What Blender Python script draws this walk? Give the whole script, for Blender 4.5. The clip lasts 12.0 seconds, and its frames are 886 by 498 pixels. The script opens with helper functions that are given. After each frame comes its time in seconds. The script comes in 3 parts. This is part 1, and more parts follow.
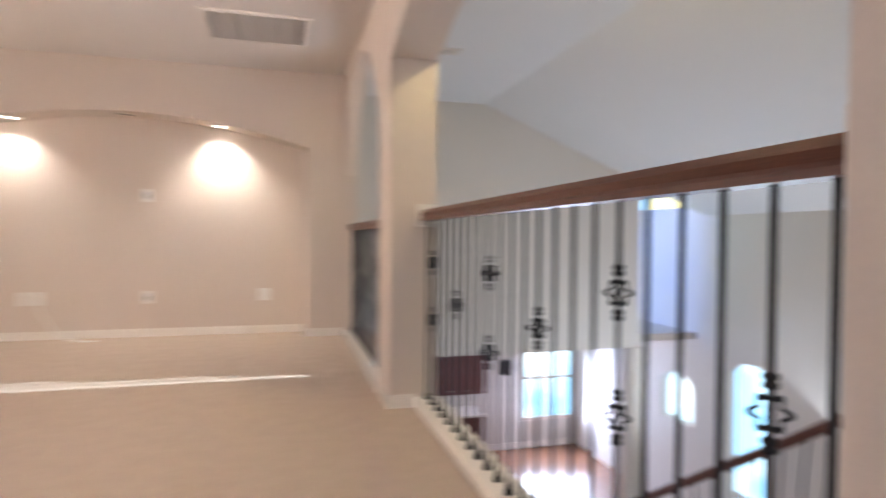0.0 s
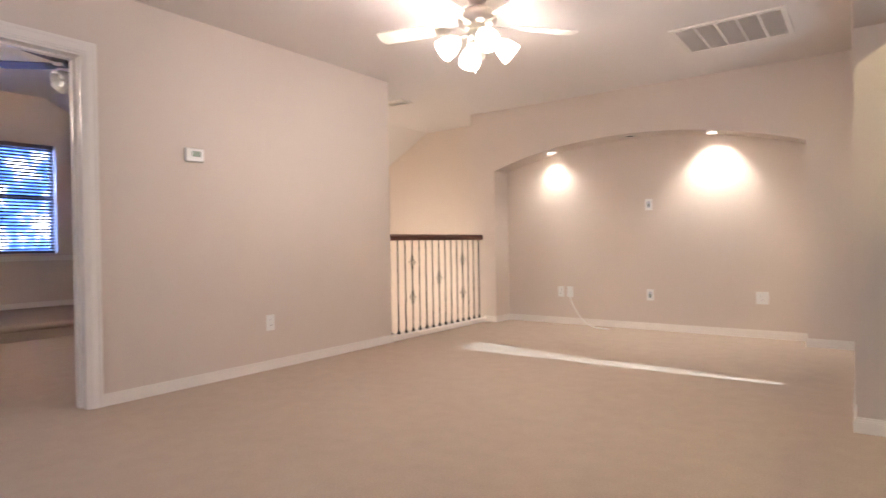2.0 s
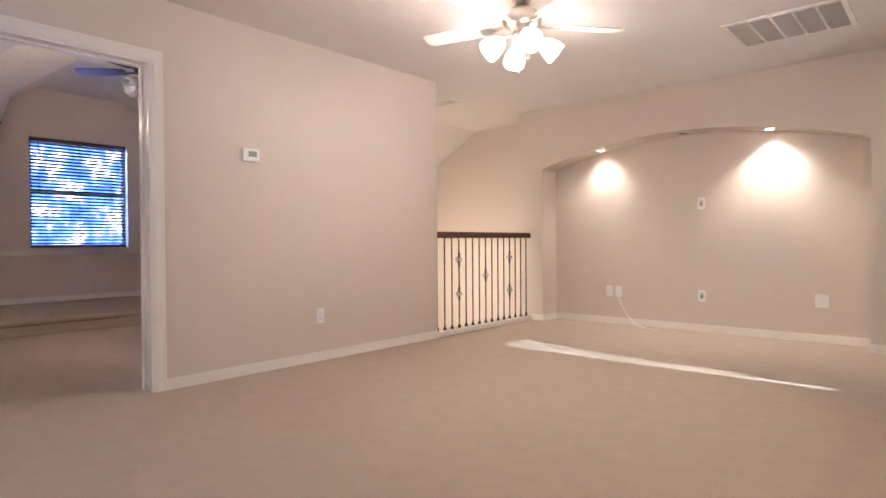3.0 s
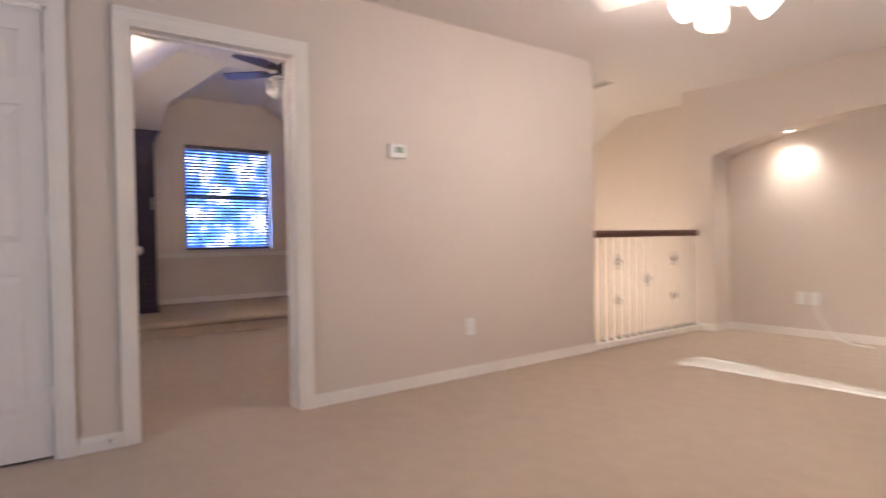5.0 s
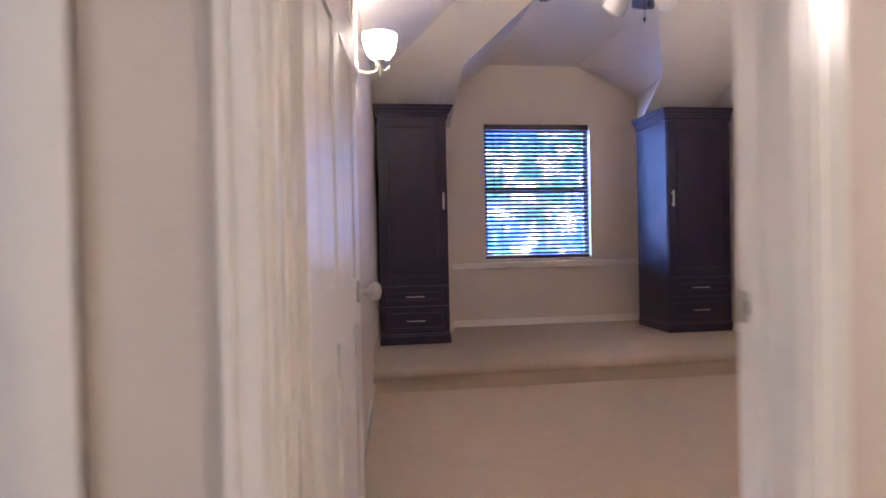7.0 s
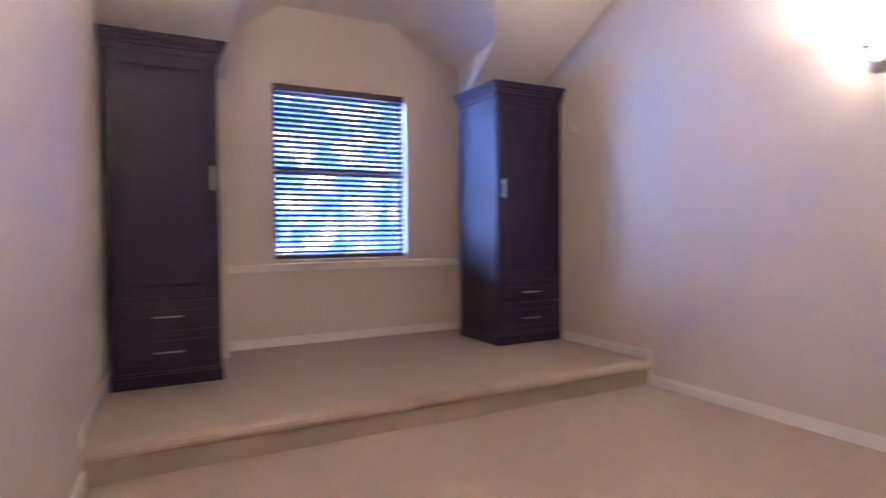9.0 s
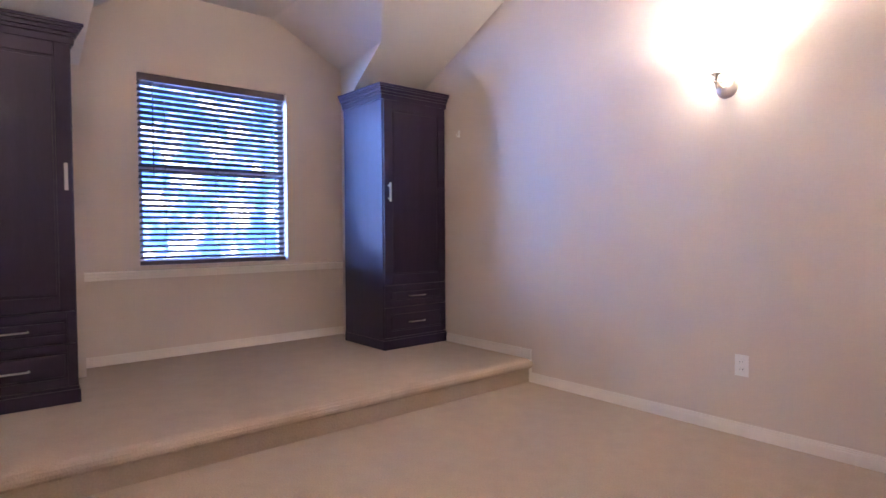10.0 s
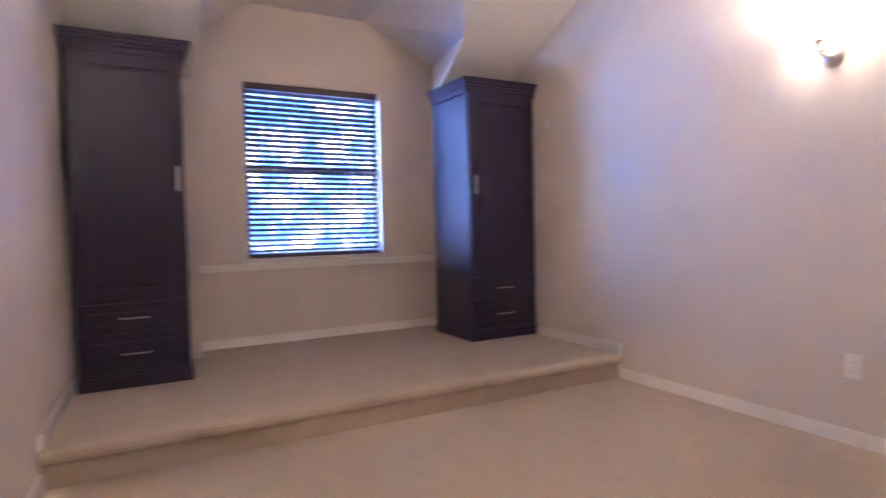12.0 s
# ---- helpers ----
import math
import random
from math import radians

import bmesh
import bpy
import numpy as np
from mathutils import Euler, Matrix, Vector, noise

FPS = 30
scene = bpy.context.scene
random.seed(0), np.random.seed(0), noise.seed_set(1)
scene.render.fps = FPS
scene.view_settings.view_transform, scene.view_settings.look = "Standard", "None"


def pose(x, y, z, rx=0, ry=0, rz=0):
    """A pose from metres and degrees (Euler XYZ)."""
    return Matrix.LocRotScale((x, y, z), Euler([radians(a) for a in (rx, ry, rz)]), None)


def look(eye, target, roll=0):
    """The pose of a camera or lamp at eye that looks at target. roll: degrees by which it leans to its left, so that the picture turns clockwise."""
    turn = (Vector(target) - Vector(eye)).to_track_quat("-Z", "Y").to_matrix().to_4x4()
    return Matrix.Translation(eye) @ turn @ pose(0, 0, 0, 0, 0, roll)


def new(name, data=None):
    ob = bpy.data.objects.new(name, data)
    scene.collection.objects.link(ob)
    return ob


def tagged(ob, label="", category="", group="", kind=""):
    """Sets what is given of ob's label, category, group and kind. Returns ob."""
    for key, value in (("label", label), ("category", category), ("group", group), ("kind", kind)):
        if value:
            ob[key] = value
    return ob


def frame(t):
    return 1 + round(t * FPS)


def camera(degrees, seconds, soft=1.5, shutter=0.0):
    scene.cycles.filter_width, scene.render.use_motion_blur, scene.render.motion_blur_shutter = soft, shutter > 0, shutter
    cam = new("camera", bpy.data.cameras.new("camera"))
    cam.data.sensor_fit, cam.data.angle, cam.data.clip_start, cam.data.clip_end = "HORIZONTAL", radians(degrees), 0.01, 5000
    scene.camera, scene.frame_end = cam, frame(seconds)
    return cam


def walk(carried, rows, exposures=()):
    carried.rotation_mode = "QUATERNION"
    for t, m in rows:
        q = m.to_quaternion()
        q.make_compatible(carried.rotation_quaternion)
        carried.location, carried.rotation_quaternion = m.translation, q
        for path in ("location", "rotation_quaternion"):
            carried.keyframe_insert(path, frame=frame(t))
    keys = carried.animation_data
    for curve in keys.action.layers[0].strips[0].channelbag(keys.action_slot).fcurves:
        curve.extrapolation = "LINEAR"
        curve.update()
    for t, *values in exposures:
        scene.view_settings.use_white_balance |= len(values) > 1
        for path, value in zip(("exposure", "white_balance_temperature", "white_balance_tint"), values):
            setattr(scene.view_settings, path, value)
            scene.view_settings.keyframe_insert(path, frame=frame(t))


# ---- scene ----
cam = camera(74.8, 12.0, shutter=0.8)
PATH = [
    (0, (0.327, 0.098, 0.936), (0.851, 2.028, 0.894), 0.5),
    (0.5, (0.441, 0.034, 0.913), (0.302, 2.029, 0.879), -0.4),
    (1, (0.585, -0.081, 0.939), (0.007, 1.833, 0.902), -0.7),
    (1.5, (0.782, -0.122, 0.935), (-0.198, 1.621, 0.908), -0.9),
    (2, (0.914, -0.151, 0.922), (-0.267, 1.463, 0.903), -0.9),
    (2.5, (0.997, -0.158, 0.92), (-0.277, 1.383, 0.904), -1.0),
    (2.7, (1.01, -0.171, 0.92), (-0.288, 1.351, 0.9), -0.7),
    (4.3, (0.92, -0.119, 0.949), (-0.517, 1.272, 0.917), -0.9),
    (4.5, (0.816, -0.095, 0.962), (-0.657, 1.257, 0.928), -1.0),
    (5, (0.455, -0.004, 0.968), (-1.146, 1.192, 0.934), -1.0),
    (5.5, (-0.005, 0.167, 0.964), (-1.804, 1.039, 0.929), -1.2),
    (6, (-0.551, 0.376, 1.003), (-2.507, 0.799, 0.970), -1.1),
    (6.5, (-1.21, 0.508, 1.046), (-3.189, 0.794, 1.021), -1.3),
    (6.7, (-1.468, 0.556, 1.066), (-3.449, 0.828, 1.041), -1.2),
    (8.3, (-2.894, 0.875, 1.085), (-4.844, 1.319, 1.029), -1.0),
    (8.5, (-2.95, 0.94, 1.10), (-4.875, 1.48, 1.039), -1.0),
    (9, (-3.062, 0.874, 1.09), (-4.824, 1.819, 1.031), -0.5),
    (9.5, (-3.103, 0.824, 1.113), (-4.692, 2.036, 1.052), -0.3),
    (10, (-3.124, 0.832, 1.126), (-4.649, 2.125, 1.062), -0.3),
    (10.5, (-3.14, 0.824, 1.124), (-4.644, 2.14, 1.06), -0.3),
    (11, (-3.125, 0.875, 1.077), (-4.63, 2.191, 1.013), -0.4),
    (11.5, (-3.087, 1.02, 1.073), (-4.665, 2.248, 1.008), -0.5),
    (12, (-2.969, 1.019, 1.101), (-4.722, 1.98, 1.025), -1.2),
]
walk(cam, [(t, look(eye, target, roll)) for t, eye, target, roll in PATH], exposures=[(0.0, 2.95), (5.0, 2.95), (6.5, 3.14), (8.5, 3.40), (9.5, 3.55), (12.0, 3.57)])

# ---- world and light ----
LEVEL = 0.6  # all lamps but the sun, against an exposure of three stops
world = bpy.data.worlds.new("world")
scene.world = world
world.use_nodes = True
wn = world.node_tree
sky = wn.nodes.new("ShaderNodeTexSky")
sky.sky_type, sky.sun_disc = "NISHITA", False
sky.sun_elevation, sky.sun_rotation = radians(9), radians(90)
wn.links.new(sky.outputs[0], wn.nodes["Background"].inputs[0])
wn.nodes["Background"].inputs[1].default_value = 0.05


def lamp(name, kind, where, watts, colour, size=0.1, size_y=None, target=None, spot=None, blend=0.5):
    data = bpy.data.lights.new(name, kind)
    data.energy, data.color = watts if kind == "SUN" else watts * LEVEL, colour
    if kind == "AREA":
        data.size = size
        if size_y:
            data.shape, data.size_y = "RECTANGLE", size_y
    elif kind != "SUN":
        data.shadow_soft_size = size
    else:
        data.angle = size
    if spot:
        data.spot_size, data.spot_blend = radians(spot), blend
    ob = new(name, data)
    ob.matrix_world = look(where, target) if target else pose(*where)
    return ob


WARM = (1.0, 0.885, 0.88)
DAY = (0.20, 0.38, 1.0)
FAN = (-1.0, 2.86)
FAN_TURN, SHADE_TURN = 124, 14
SUN_TAN = 0.145
lamp("sun", "SUN", (14, 4.0, 3), 5.0, (0.70, 0.87, 1.0), 0.003, target=(0, 4.0, 3 - 14 * SUN_TAN))
lamp("window_daylight", "AREA", (-10.2, 0.0, 2.3), 168, DAY, 2.2, 2.2, target=(-7.9, 2.475, 1.6))
lamp("corridor_daylight", "AREA", (-0.9, -1.93, 1.45), 4.9, (0.72, 0.77, 1.0), 1.3, 1.3, target=(-1.2, 2, 1.0))
lamp("hall_daylight", "AREA", (5.7, 5.0, -1.6), 24, (0.75, 0.85, 1.0), 2.2, 1.4, target=(2, 4.0, 0.4))
lamp("living_daylight", "AREA", (5.2, 10.45, -2.0), 75, (0.62, 0.70, 1.0), 2.5, 1.3, target=(4, 7, -2.2))
lamp("hall_ceiling_bulb", "POINT", (1.58, 2.55, 2.44), 6.5, (1.0, 0.84, 0.46), 0.03)
# Hidden fill with no fixture, added to brighten the walls behind the stair railing.
lamp("stair_fill", "POINT", (-3.9, 5.0, 0.4), 10, (1.0, 0.905, 0.80), 0.12)
for sx, sz, power in ((-1.92, 1.895, 8), (-0.25, 1.91, 15)):
    lamp("niche_spot", "SPOT", (sx, 5.78, sz), power, (1.0, 0.93, 0.87), 0.03, target=(sx, 5.83, 0), spot=118, blend=0.9)

# ---- materials ----


def mat(name, colour, rough=0.6, metal=0.0, var=0.08, scale=6.0, bump=0.0, bump_scale=200.0, spec=0.5, coat=0.0, stretch=None, second=None):
    m = bpy.data.materials.new(name)
    m.use_nodes = True
    nt = m.node_tree
    b = nt.nodes["Principled BSDF"]
    tc = nt.nodes.new("ShaderNodeTexCoord")
    mp = nt.nodes.new("ShaderNodeMapping")
    if stretch:
        mp.inputs["Scale"].default_value = stretch
    nt.links.new(tc.outputs["Object"], mp.inputs[0])
    n1, n2 = nt.nodes.new("ShaderNodeTexNoise"), nt.nodes.new("ShaderNodeTexNoise")
    n1.inputs["Scale"].default_value, n1.inputs["Detail"].default_value = scale, 4
    n2.inputs["Scale"].default_value, n2.inputs["Detail"].default_value = bump_scale, 3
    for n in (n1, n2):
        nt.links.new(mp.outputs[0], n.inputs["Vector"])
    mix = nt.nodes.new("ShaderNodeMix")
    mix.data_type = "RGBA"
    c2 = second or tuple(c * (1 - var) for c in colour)
    mix.inputs[6].default_value = (*[min(1, c * (1 + var)) for c in colour], 1)
    mix.inputs[7].default_value = (*c2, 1)
    nt.links.new(n1.outputs[0], mix.inputs[0])
    fine = nt.nodes.new("ShaderNodeMix")
    fine.data_type, fine.blend_type = "RGBA", "MULTIPLY"
    fine.inputs[0].default_value = min(1.0, var * 2.5)
    nt.links.new(mix.outputs[2], fine.inputs[6])
    ramp = nt.nodes.new("ShaderNodeMapRange")
    ramp.inputs[1].default_value, ramp.inputs[2].default_value = 0.3, 0.7
    ramp.inputs[3].default_value, ramp.inputs[4].default_value = 0.7, 1.15
    nt.links.new(n2.outputs[0], ramp.inputs[0])
    nt.links.new(ramp.outputs[0], fine.inputs[7])
    nt.links.new(fine.outputs[2], b.inputs["Base Color"])
    b.inputs["Roughness"].default_value, b.inputs["Metallic"].default_value = rough, metal
    b.inputs["Specular IOR Level"].default_value, b.inputs["Coat Weight"].default_value = spec, coat
    if bump:
        bp = nt.nodes.new("ShaderNodeBump")
        bp.inputs["Strength"].default_value, bp.inputs["Distance"].default_value = bump, 0.004
        nt.links.new(n2.outputs[0], bp.inputs["Height"])
        nt.links.new(bp.outputs[0], b.inputs["Normal"])
    return m


def glow(name, colour, strength, rough=0.4):
    m = bpy.data.materials.new(name)
    m.use_nodes = True
    b = m.node_tree.nodes["Principled BSDF"]
    b.inputs["Base Color"].default_value = (0.85, 0.83, 0.8, 1)
    b.inputs["Emission Color"].default_value, b.inputs["Emission Strength"].default_value = (*colour, 1), strength * LEVEL
    b.inputs["Roughness"].default_value = rough
    return m


WALL = mat("wall_paint", (0.675, 0.577, 0.497), 0.62, var=0.03, scale=1.5, bump=0.25, bump_scale=90)
HALL_WALL = mat("hall_wall_paint", (0.66, 0.62, 0.57), 0.6, var=0.03, scale=1.5, bump=0.2, bump_scale=90)
CEIL = mat("ceiling_paint", (0.70, 0.635, 0.585), 0.75, var=0.02, scale=2, bump=0.35, bump_scale=70)
TRIM = mat("trim_paint", (0.86, 0.80, 0.73), 0.22, var=0.03, scale=3, bump=0.04, bump_scale=60)
DOORP = mat("door_paint", (0.80, 0.745, 0.69), 0.35, var=0.03, scale=2, bump=0.12, bump_scale=40, stretch=(6, 6, 0.6))
CARPET = mat("carpet", (0.500, 0.402, 0.320), 0.95, var=0.09, scale=9.0, bump=1.0, bump_scale=110, spec=0.1)
ESPRESSO = mat("espresso_wood", (0.030, 0.0165, 0.044), 0.38, spec=0.38, var=0.25, scale=3, bump=0.08, bump_scale=50, stretch=(8, 8, 0.5))
RAILWOOD = mat("rail_wood", (0.105, 0.030, 0.018), 0.36, var=0.3, scale=4, bump=0.05, bump_scale=40, stretch=(8, 0.5, 8), coat=0.12)
IRON = mat("iron", (0.016, 0.014, 0.014), 0.5, metal=0.4, var=0.2, scale=20, bump=0.2, bump_scale=150)
NICKEL = mat("brushed_nickel", (0.62, 0.58, 0.53), 0.28, metal=1.0, var=0.05, scale=30)
PLASTIC = mat("white_plastic", (0.82, 0.80, 0.76), 0.35, var=0.02, scale=10)
VINYL = mat("window_vinyl", (0.55, 0.56, 0.60), 0.4, var=0.03, scale=5)
BLIND = mat("blind_wood", (0.085, 0.06, 0.06), 0.40, var=0.2, scale=5, stretch=(6, 0.4, 6), bump=0.05, bump_scale=60)
DARK = mat("dark_gap", (0.02, 0.02, 0.02), 0.8, var=0.1, scale=8)
BLADE = mat("fan_blade_white", (0.72, 0.66, 0.58), 0.4, var=0.05, scale=4, stretch=(1, 8, 8))
LCD = mat("lcd", (0.22, 0.27, 0.20), 0.25, var=0.05, scale=30)
FLOORWOOD = mat("wood_floor", (0.20, 0.09, 0.05), 0.25, var=0.3, scale=3, stretch=(0.5, 6, 1), coat=0.3)
CHERRY = mat("cherry_wood", (0.13, 0.035, 0.03), 0.35, var=0.25, scale=4, stretch=(6, 6, 0.6))
SHADE_ON = glow("lit_glass_shade", (1.0, 0.90, 0.78), 2.5)
SCONCE_ON = glow("lit_sconce_glass", (1.0, 0.88, 0.78), 6.5)
SPOT_ON = glow("lit_lens", (1.0, 0.93, 0.84), 4)
SHADE_OFF = mat("frosted_glass_shade", (0.78, 0.77, 0.75), 0.25, var=0.03, scale=10, spec=0.6)

GLASS = bpy.data.materials.new("window_glass")
GLASS.use_nodes = True
gb = GLASS.node_tree.nodes["Principled BSDF"]
gb.inputs["Transmission Weight"].default_value, gb.inputs["Roughness"].default_value = 1.0, 0.0
gb.inputs["IOR"].default_value = 1.02


def backdrop_material(name, scale, sky_c, leaf_c, dark_c, strength):
    m = bpy.data.materials.new(name)
    m.use_nodes = True
    nt = m.node_tree
    nt.nodes.remove(nt.nodes["Principled BSDF"])
    em = nt.nodes.new("ShaderNodeEmission")
    tc = nt.nodes.new("ShaderNodeTexCoord")
    n1, n2 = nt.nodes.new("ShaderNodeTexNoise"), nt.nodes.new("ShaderNodeTexVoronoi")
    n1.inputs["Scale"].default_value, n1.inputs["Detail"].default_value = scale, 6
    n2.inputs["Scale"].default_value = scale * 3
    for n in (n1, n2):
        nt.links.new(tc.outputs["Object"], n.inputs["Vector"])
    add = nt.nodes.new("ShaderNodeMath")
    add.operation = "MULTIPLY_ADD"
    nt.links.new(n2.outputs["Distance"], add.inputs[0])
    add.inputs[1].default_value = -0.22
    nt.links.new(n1.outputs[0], add.inputs[2])
    r = nt.nodes.new("ShaderNodeValToRGB")
    e = r.color_ramp.elements
    e[0].position, e[0].color = 0.30, (*dark_c, 1)
    e[1].position, e[1].color = 0.53, (*sky_c, 1)
    mid = e.new(0.42)
    mid.color = (*leaf_c, 1)
    nt.links.new(add.outputs[0], r.inputs[0])
    nt.links.new(r.outputs[0], em.inputs[0])
    em.inputs[1].default_value = strength * LEVEL
    nt.links.new(em.outputs[0], nt.nodes["Material Output"].inputs[0])
    return m


TREES = backdrop_material("trees_beyond", 1.5, (0.84, 0.93, 1.0), (0.08, 0.18, 0.80), (0.03, 0.08, 0.44), 2.9)
DAYLIGHT = backdrop_material("bright_day_beyond", 0.5, (0.9, 0.96, 1.0), (0.62, 0.86, 1.0), (0.30, 0.62, 0.95), 0.6)

# ---- mesh helpers ----


def box(bm, x0, x1, y0, y1, z0, z1, bevel=0.0):
    geo = bmesh.ops.create_cube(bm, size=1.0)["verts"]
    bmesh.ops.scale(bm, vec=(x1 - x0, y1 - y0, z1 - z0), verts=geo)
    bmesh.ops.translate(bm, vec=((x0 + x1) / 2, (y0 + y1) / 2, (z0 + z1) / 2), verts=geo)
    if bevel:
        edges = list({e for v in geo for e in v.link_edges})
        bmesh.ops.bevel(bm, geom=edges, offset=bevel, segments=2, profile=0.5, affect="EDGES")
    return bm


def boxes(*dims, bevel=0.0):
    bm = bmesh.new()
    for d in dims:
        box(bm, *d, bevel=bevel)
    return bm


def prism(poly, axis, a, b, bm=None):
    """A polygon drawn across an axis, thickened along it from a to b. For x: (y, z), for y: (x, z), for z: (x, y)."""
    bm = bm or bmesh.new()
    put = {"x": lambda u, v, w: (w, u, v), "y": lambda u, v, w: (u, w, v), "z": lambda u, v, w: (u, v, w)}[axis]
    lo = [bm.verts.new(put(u, v, a)) for u, v in poly]
    hi = [bm.verts.new(put(u, v, b)) for u, v in poly]
    bm.faces.new(lo)
    bm.faces.new(hi[::-1])
    for i in range(len(poly)):
        j = (i + 1) % len(poly)
        bm.faces.new((lo[i], hi[i], hi[j], lo[j]))
    bmesh.ops.recalc_face_normals(bm, faces=bm.faces[:])
    return bm


def lathe(profile, segs=24, bm=None, m=None):
    """Turns (radius, height) pairs about z."""
    bm = bm or bmesh.new()
    rings = []
    for r, z in profile:
        ring = [bm.verts.new((max(r, 1e-4) * math.cos(2 * math.pi * k / segs), max(r, 1e-4) * math.sin(2 * math.pi * k / segs), z)) for k in range(segs)]
        rings.append(ring)
    fresh = [v for ring in rings for v in ring]
    for p, q in zip(rings, rings[1:]):
        for k in range(segs):
            f = bm.faces.new((p[k], p[(k + 1) % segs], q[(k + 1) % segs], q[k]))
            f.smooth = True
    for ring in (rings[0], rings[-1]):
        bm.faces.new(ring)
    if m:
        bmesh.ops.transform(bm, matrix=m, verts=fresh)
    return bm


def tube(points, radius, segs=8, bm=None):
    bm = bm or bmesh.new()
    rings = []
    pts = [Vector(p) for p in points]
    for i, p in enumerate(pts):
        d = (pts[min(i + 1, len(pts) - 1)] - pts[max(i - 1, 0)]).normalized()
        side = d.orthogonal().normalized() if not rings else (side - d * side.dot(d)).normalized()
        up = d.cross(side)
        rings.append([bm.verts.new(p + radius * (side * math.cos(2 * math.pi * k / segs) + up * math.sin(2 * math.pi * k / segs))) for k in range(segs)])
    for p, q in zip(rings, rings[1:]):
        for k in range(segs):
            f = bm.faces.new((p[k], p[(k + 1) % segs], q[(k + 1) % segs], q[k]))
            f.smooth = True
    bm.faces.new(rings[0])
    bm.faces.new(rings[-1])
    bmesh.ops.recalc_face_normals(bm, faces=bm.faces[:])
    return bm


def mesh_of(name, bm, material):
    me = bpy.data.meshes.new(name)
    bmesh.ops.recalc_face_normals(bm, faces=bm.faces[:])
    bm.to_mesh(me)
    bm.free()
    me.materials.append(material)
    return me


def part(name, bm, material, parent, label="", m=None):
    ob = new(name, bm if isinstance(bm, bpy.types.Mesh) else mesh_of(name, bm, material))
    ob.parent = parent
    if m:
        ob.matrix_basis = m
    return tagged(ob, label)


def structure(name, bm, material, label="", category=""):
    return tagged(new(name, mesh_of(name, bm, material)), label, category, kind="structure")


def thing(name, label, category, m=None, group=""):
    ob = new(name)
    ob.empty_display_size = 0.1
    if m:
        ob.matrix_basis = m
    return tagged(ob, label, category, group)


def arch(u0, u1, spring, top, n=24):
    """A shallow arch from (u1, spring) back to (u0, spring): a segment of a circle."""
    h, w = top - spring, (u1 - u0) / 2
    r = (w * w + h * h) / (2 * h)
    c, a0 = (u0 + u1) / 2, math.asin(min(1, w / r))
    return [(c + r * math.sin(a0 - 2 * a0 * i / n), top - r + r * math.cos(a0 - 2 * a0 * i / n)) for i in range(n + 1)]


# ---- structure: loft ----
XW, YN = -2.70, 5.62
structure("floor_loft", prism([(-2.85, -2.0), (3.0, -2.0), (3.0, 0.45), (1.15, 0.45), (1.15, 6.0), (-2.85, 6.0)], "z", -0.3, 0.0), CARPET, "beige cut-pile carpet over the open loft", "carpet")
D1, D2 = (0.475, 1.325), (-0.45, 0.15)
structure("wall_west", prism([(-2.0, 0.0), (D2[0], 0), (D2[0], 2.04), (D2[1], 2.04), (D2[1], 0), (D1[0], 0), (D1[0], 2.04), (D1[1], 2.04), (D1[1], 0), (3.95, 0), (3.95, 3.2), (-2.0, 3.2)], "x", -2.84, XW), WALL, "beige painted wall with two doorways", "wall")
NICHE = (-2.56, 0.505)
structure("wall_north", prism([(-2.87, -0.3), (-2.855, -0.3), (-2.855, 0), (NICHE[0], 0)] + arch(*NICHE, 1.75, 1.99)[::-1] + [(NICHE[1], 0), (0.97, 0), (0.97, 2.7), (-2.87, 2.7)], "y", YN, 5.92), WALL, "beige wall with a wide arched recess", "wall")
structure("wall_niche_back", boxes((-2.87, 1.0, 5.92, 6.02, 0, 2.7)), WALL, "beige back wall of the arched recess", "wall")
structure("wall_east_near", prism([(0.40, 3.2), (0.40, 1.90)] + arch(0.68, 3.20, 1.90, 2.14)[::-1] + [(3.20, 0), (3.20, -0.3), (3.46, -0.3), (3.46, 3.2)], "x", 0.87, 1.13), WALL, "beige wall with a wide arched opening over a railing", "wall")
structure("wall_east_far", prism([(3.46, 0), (3.52, 0)] + arch(3.52, 5.57, 1.50, 2.30)[::-1] + [(5.57, 0), (5.62, 0), (5.62, 3.2), (3.46, 3.2)], "x", 0.86, 0.97), WALL, "beige wall with a tall arched opening", "wall")
structure("wall_pier", boxes((1.02, 1.16, 0.40, 0.68, -0.3, 1.90)), WALL, "beige wall end beside the railing", "wall")
structure("wall_south", boxes((-2.85, -1.6, -2.1, -2.0, 0, 3.2), (-0.2, 3.1, -2.1, -2.0, 0, 3.2), (-1.6, -0.2, -2.1, -2.0, 0, 0.75), (-1.6, -0.2, -2.1, -2.0, 2.15, 3.2)), WALL)
structure("wall_corridor_east", boxes((3.0, 3.1, -2.0, 0.45, 0, 3.2)), WALL)
structure("ceiling_loft", boxes((-2.70, 0.875, -2.0, 5.62, 2.44, 2.52), (0.875, 3.0, -2.0, 0.42, 2.44, 2.52), (-3.16, -2.70, 3.95, 4.24, 2.445, 2.53)), CEIL, "pale textured ceiling", "ceiling")
structure("ceiling_stairs", prism([(-2.70, 2.445), (-3.95, 2.445), (-4.75, 2.0), (-4.75, 2.1), (-3.95, 2.545), (-2.70, 2.545)], "y", 4.235, 6.17), CEIL, "pale ceiling sloping down over the stairs", "ceiling")
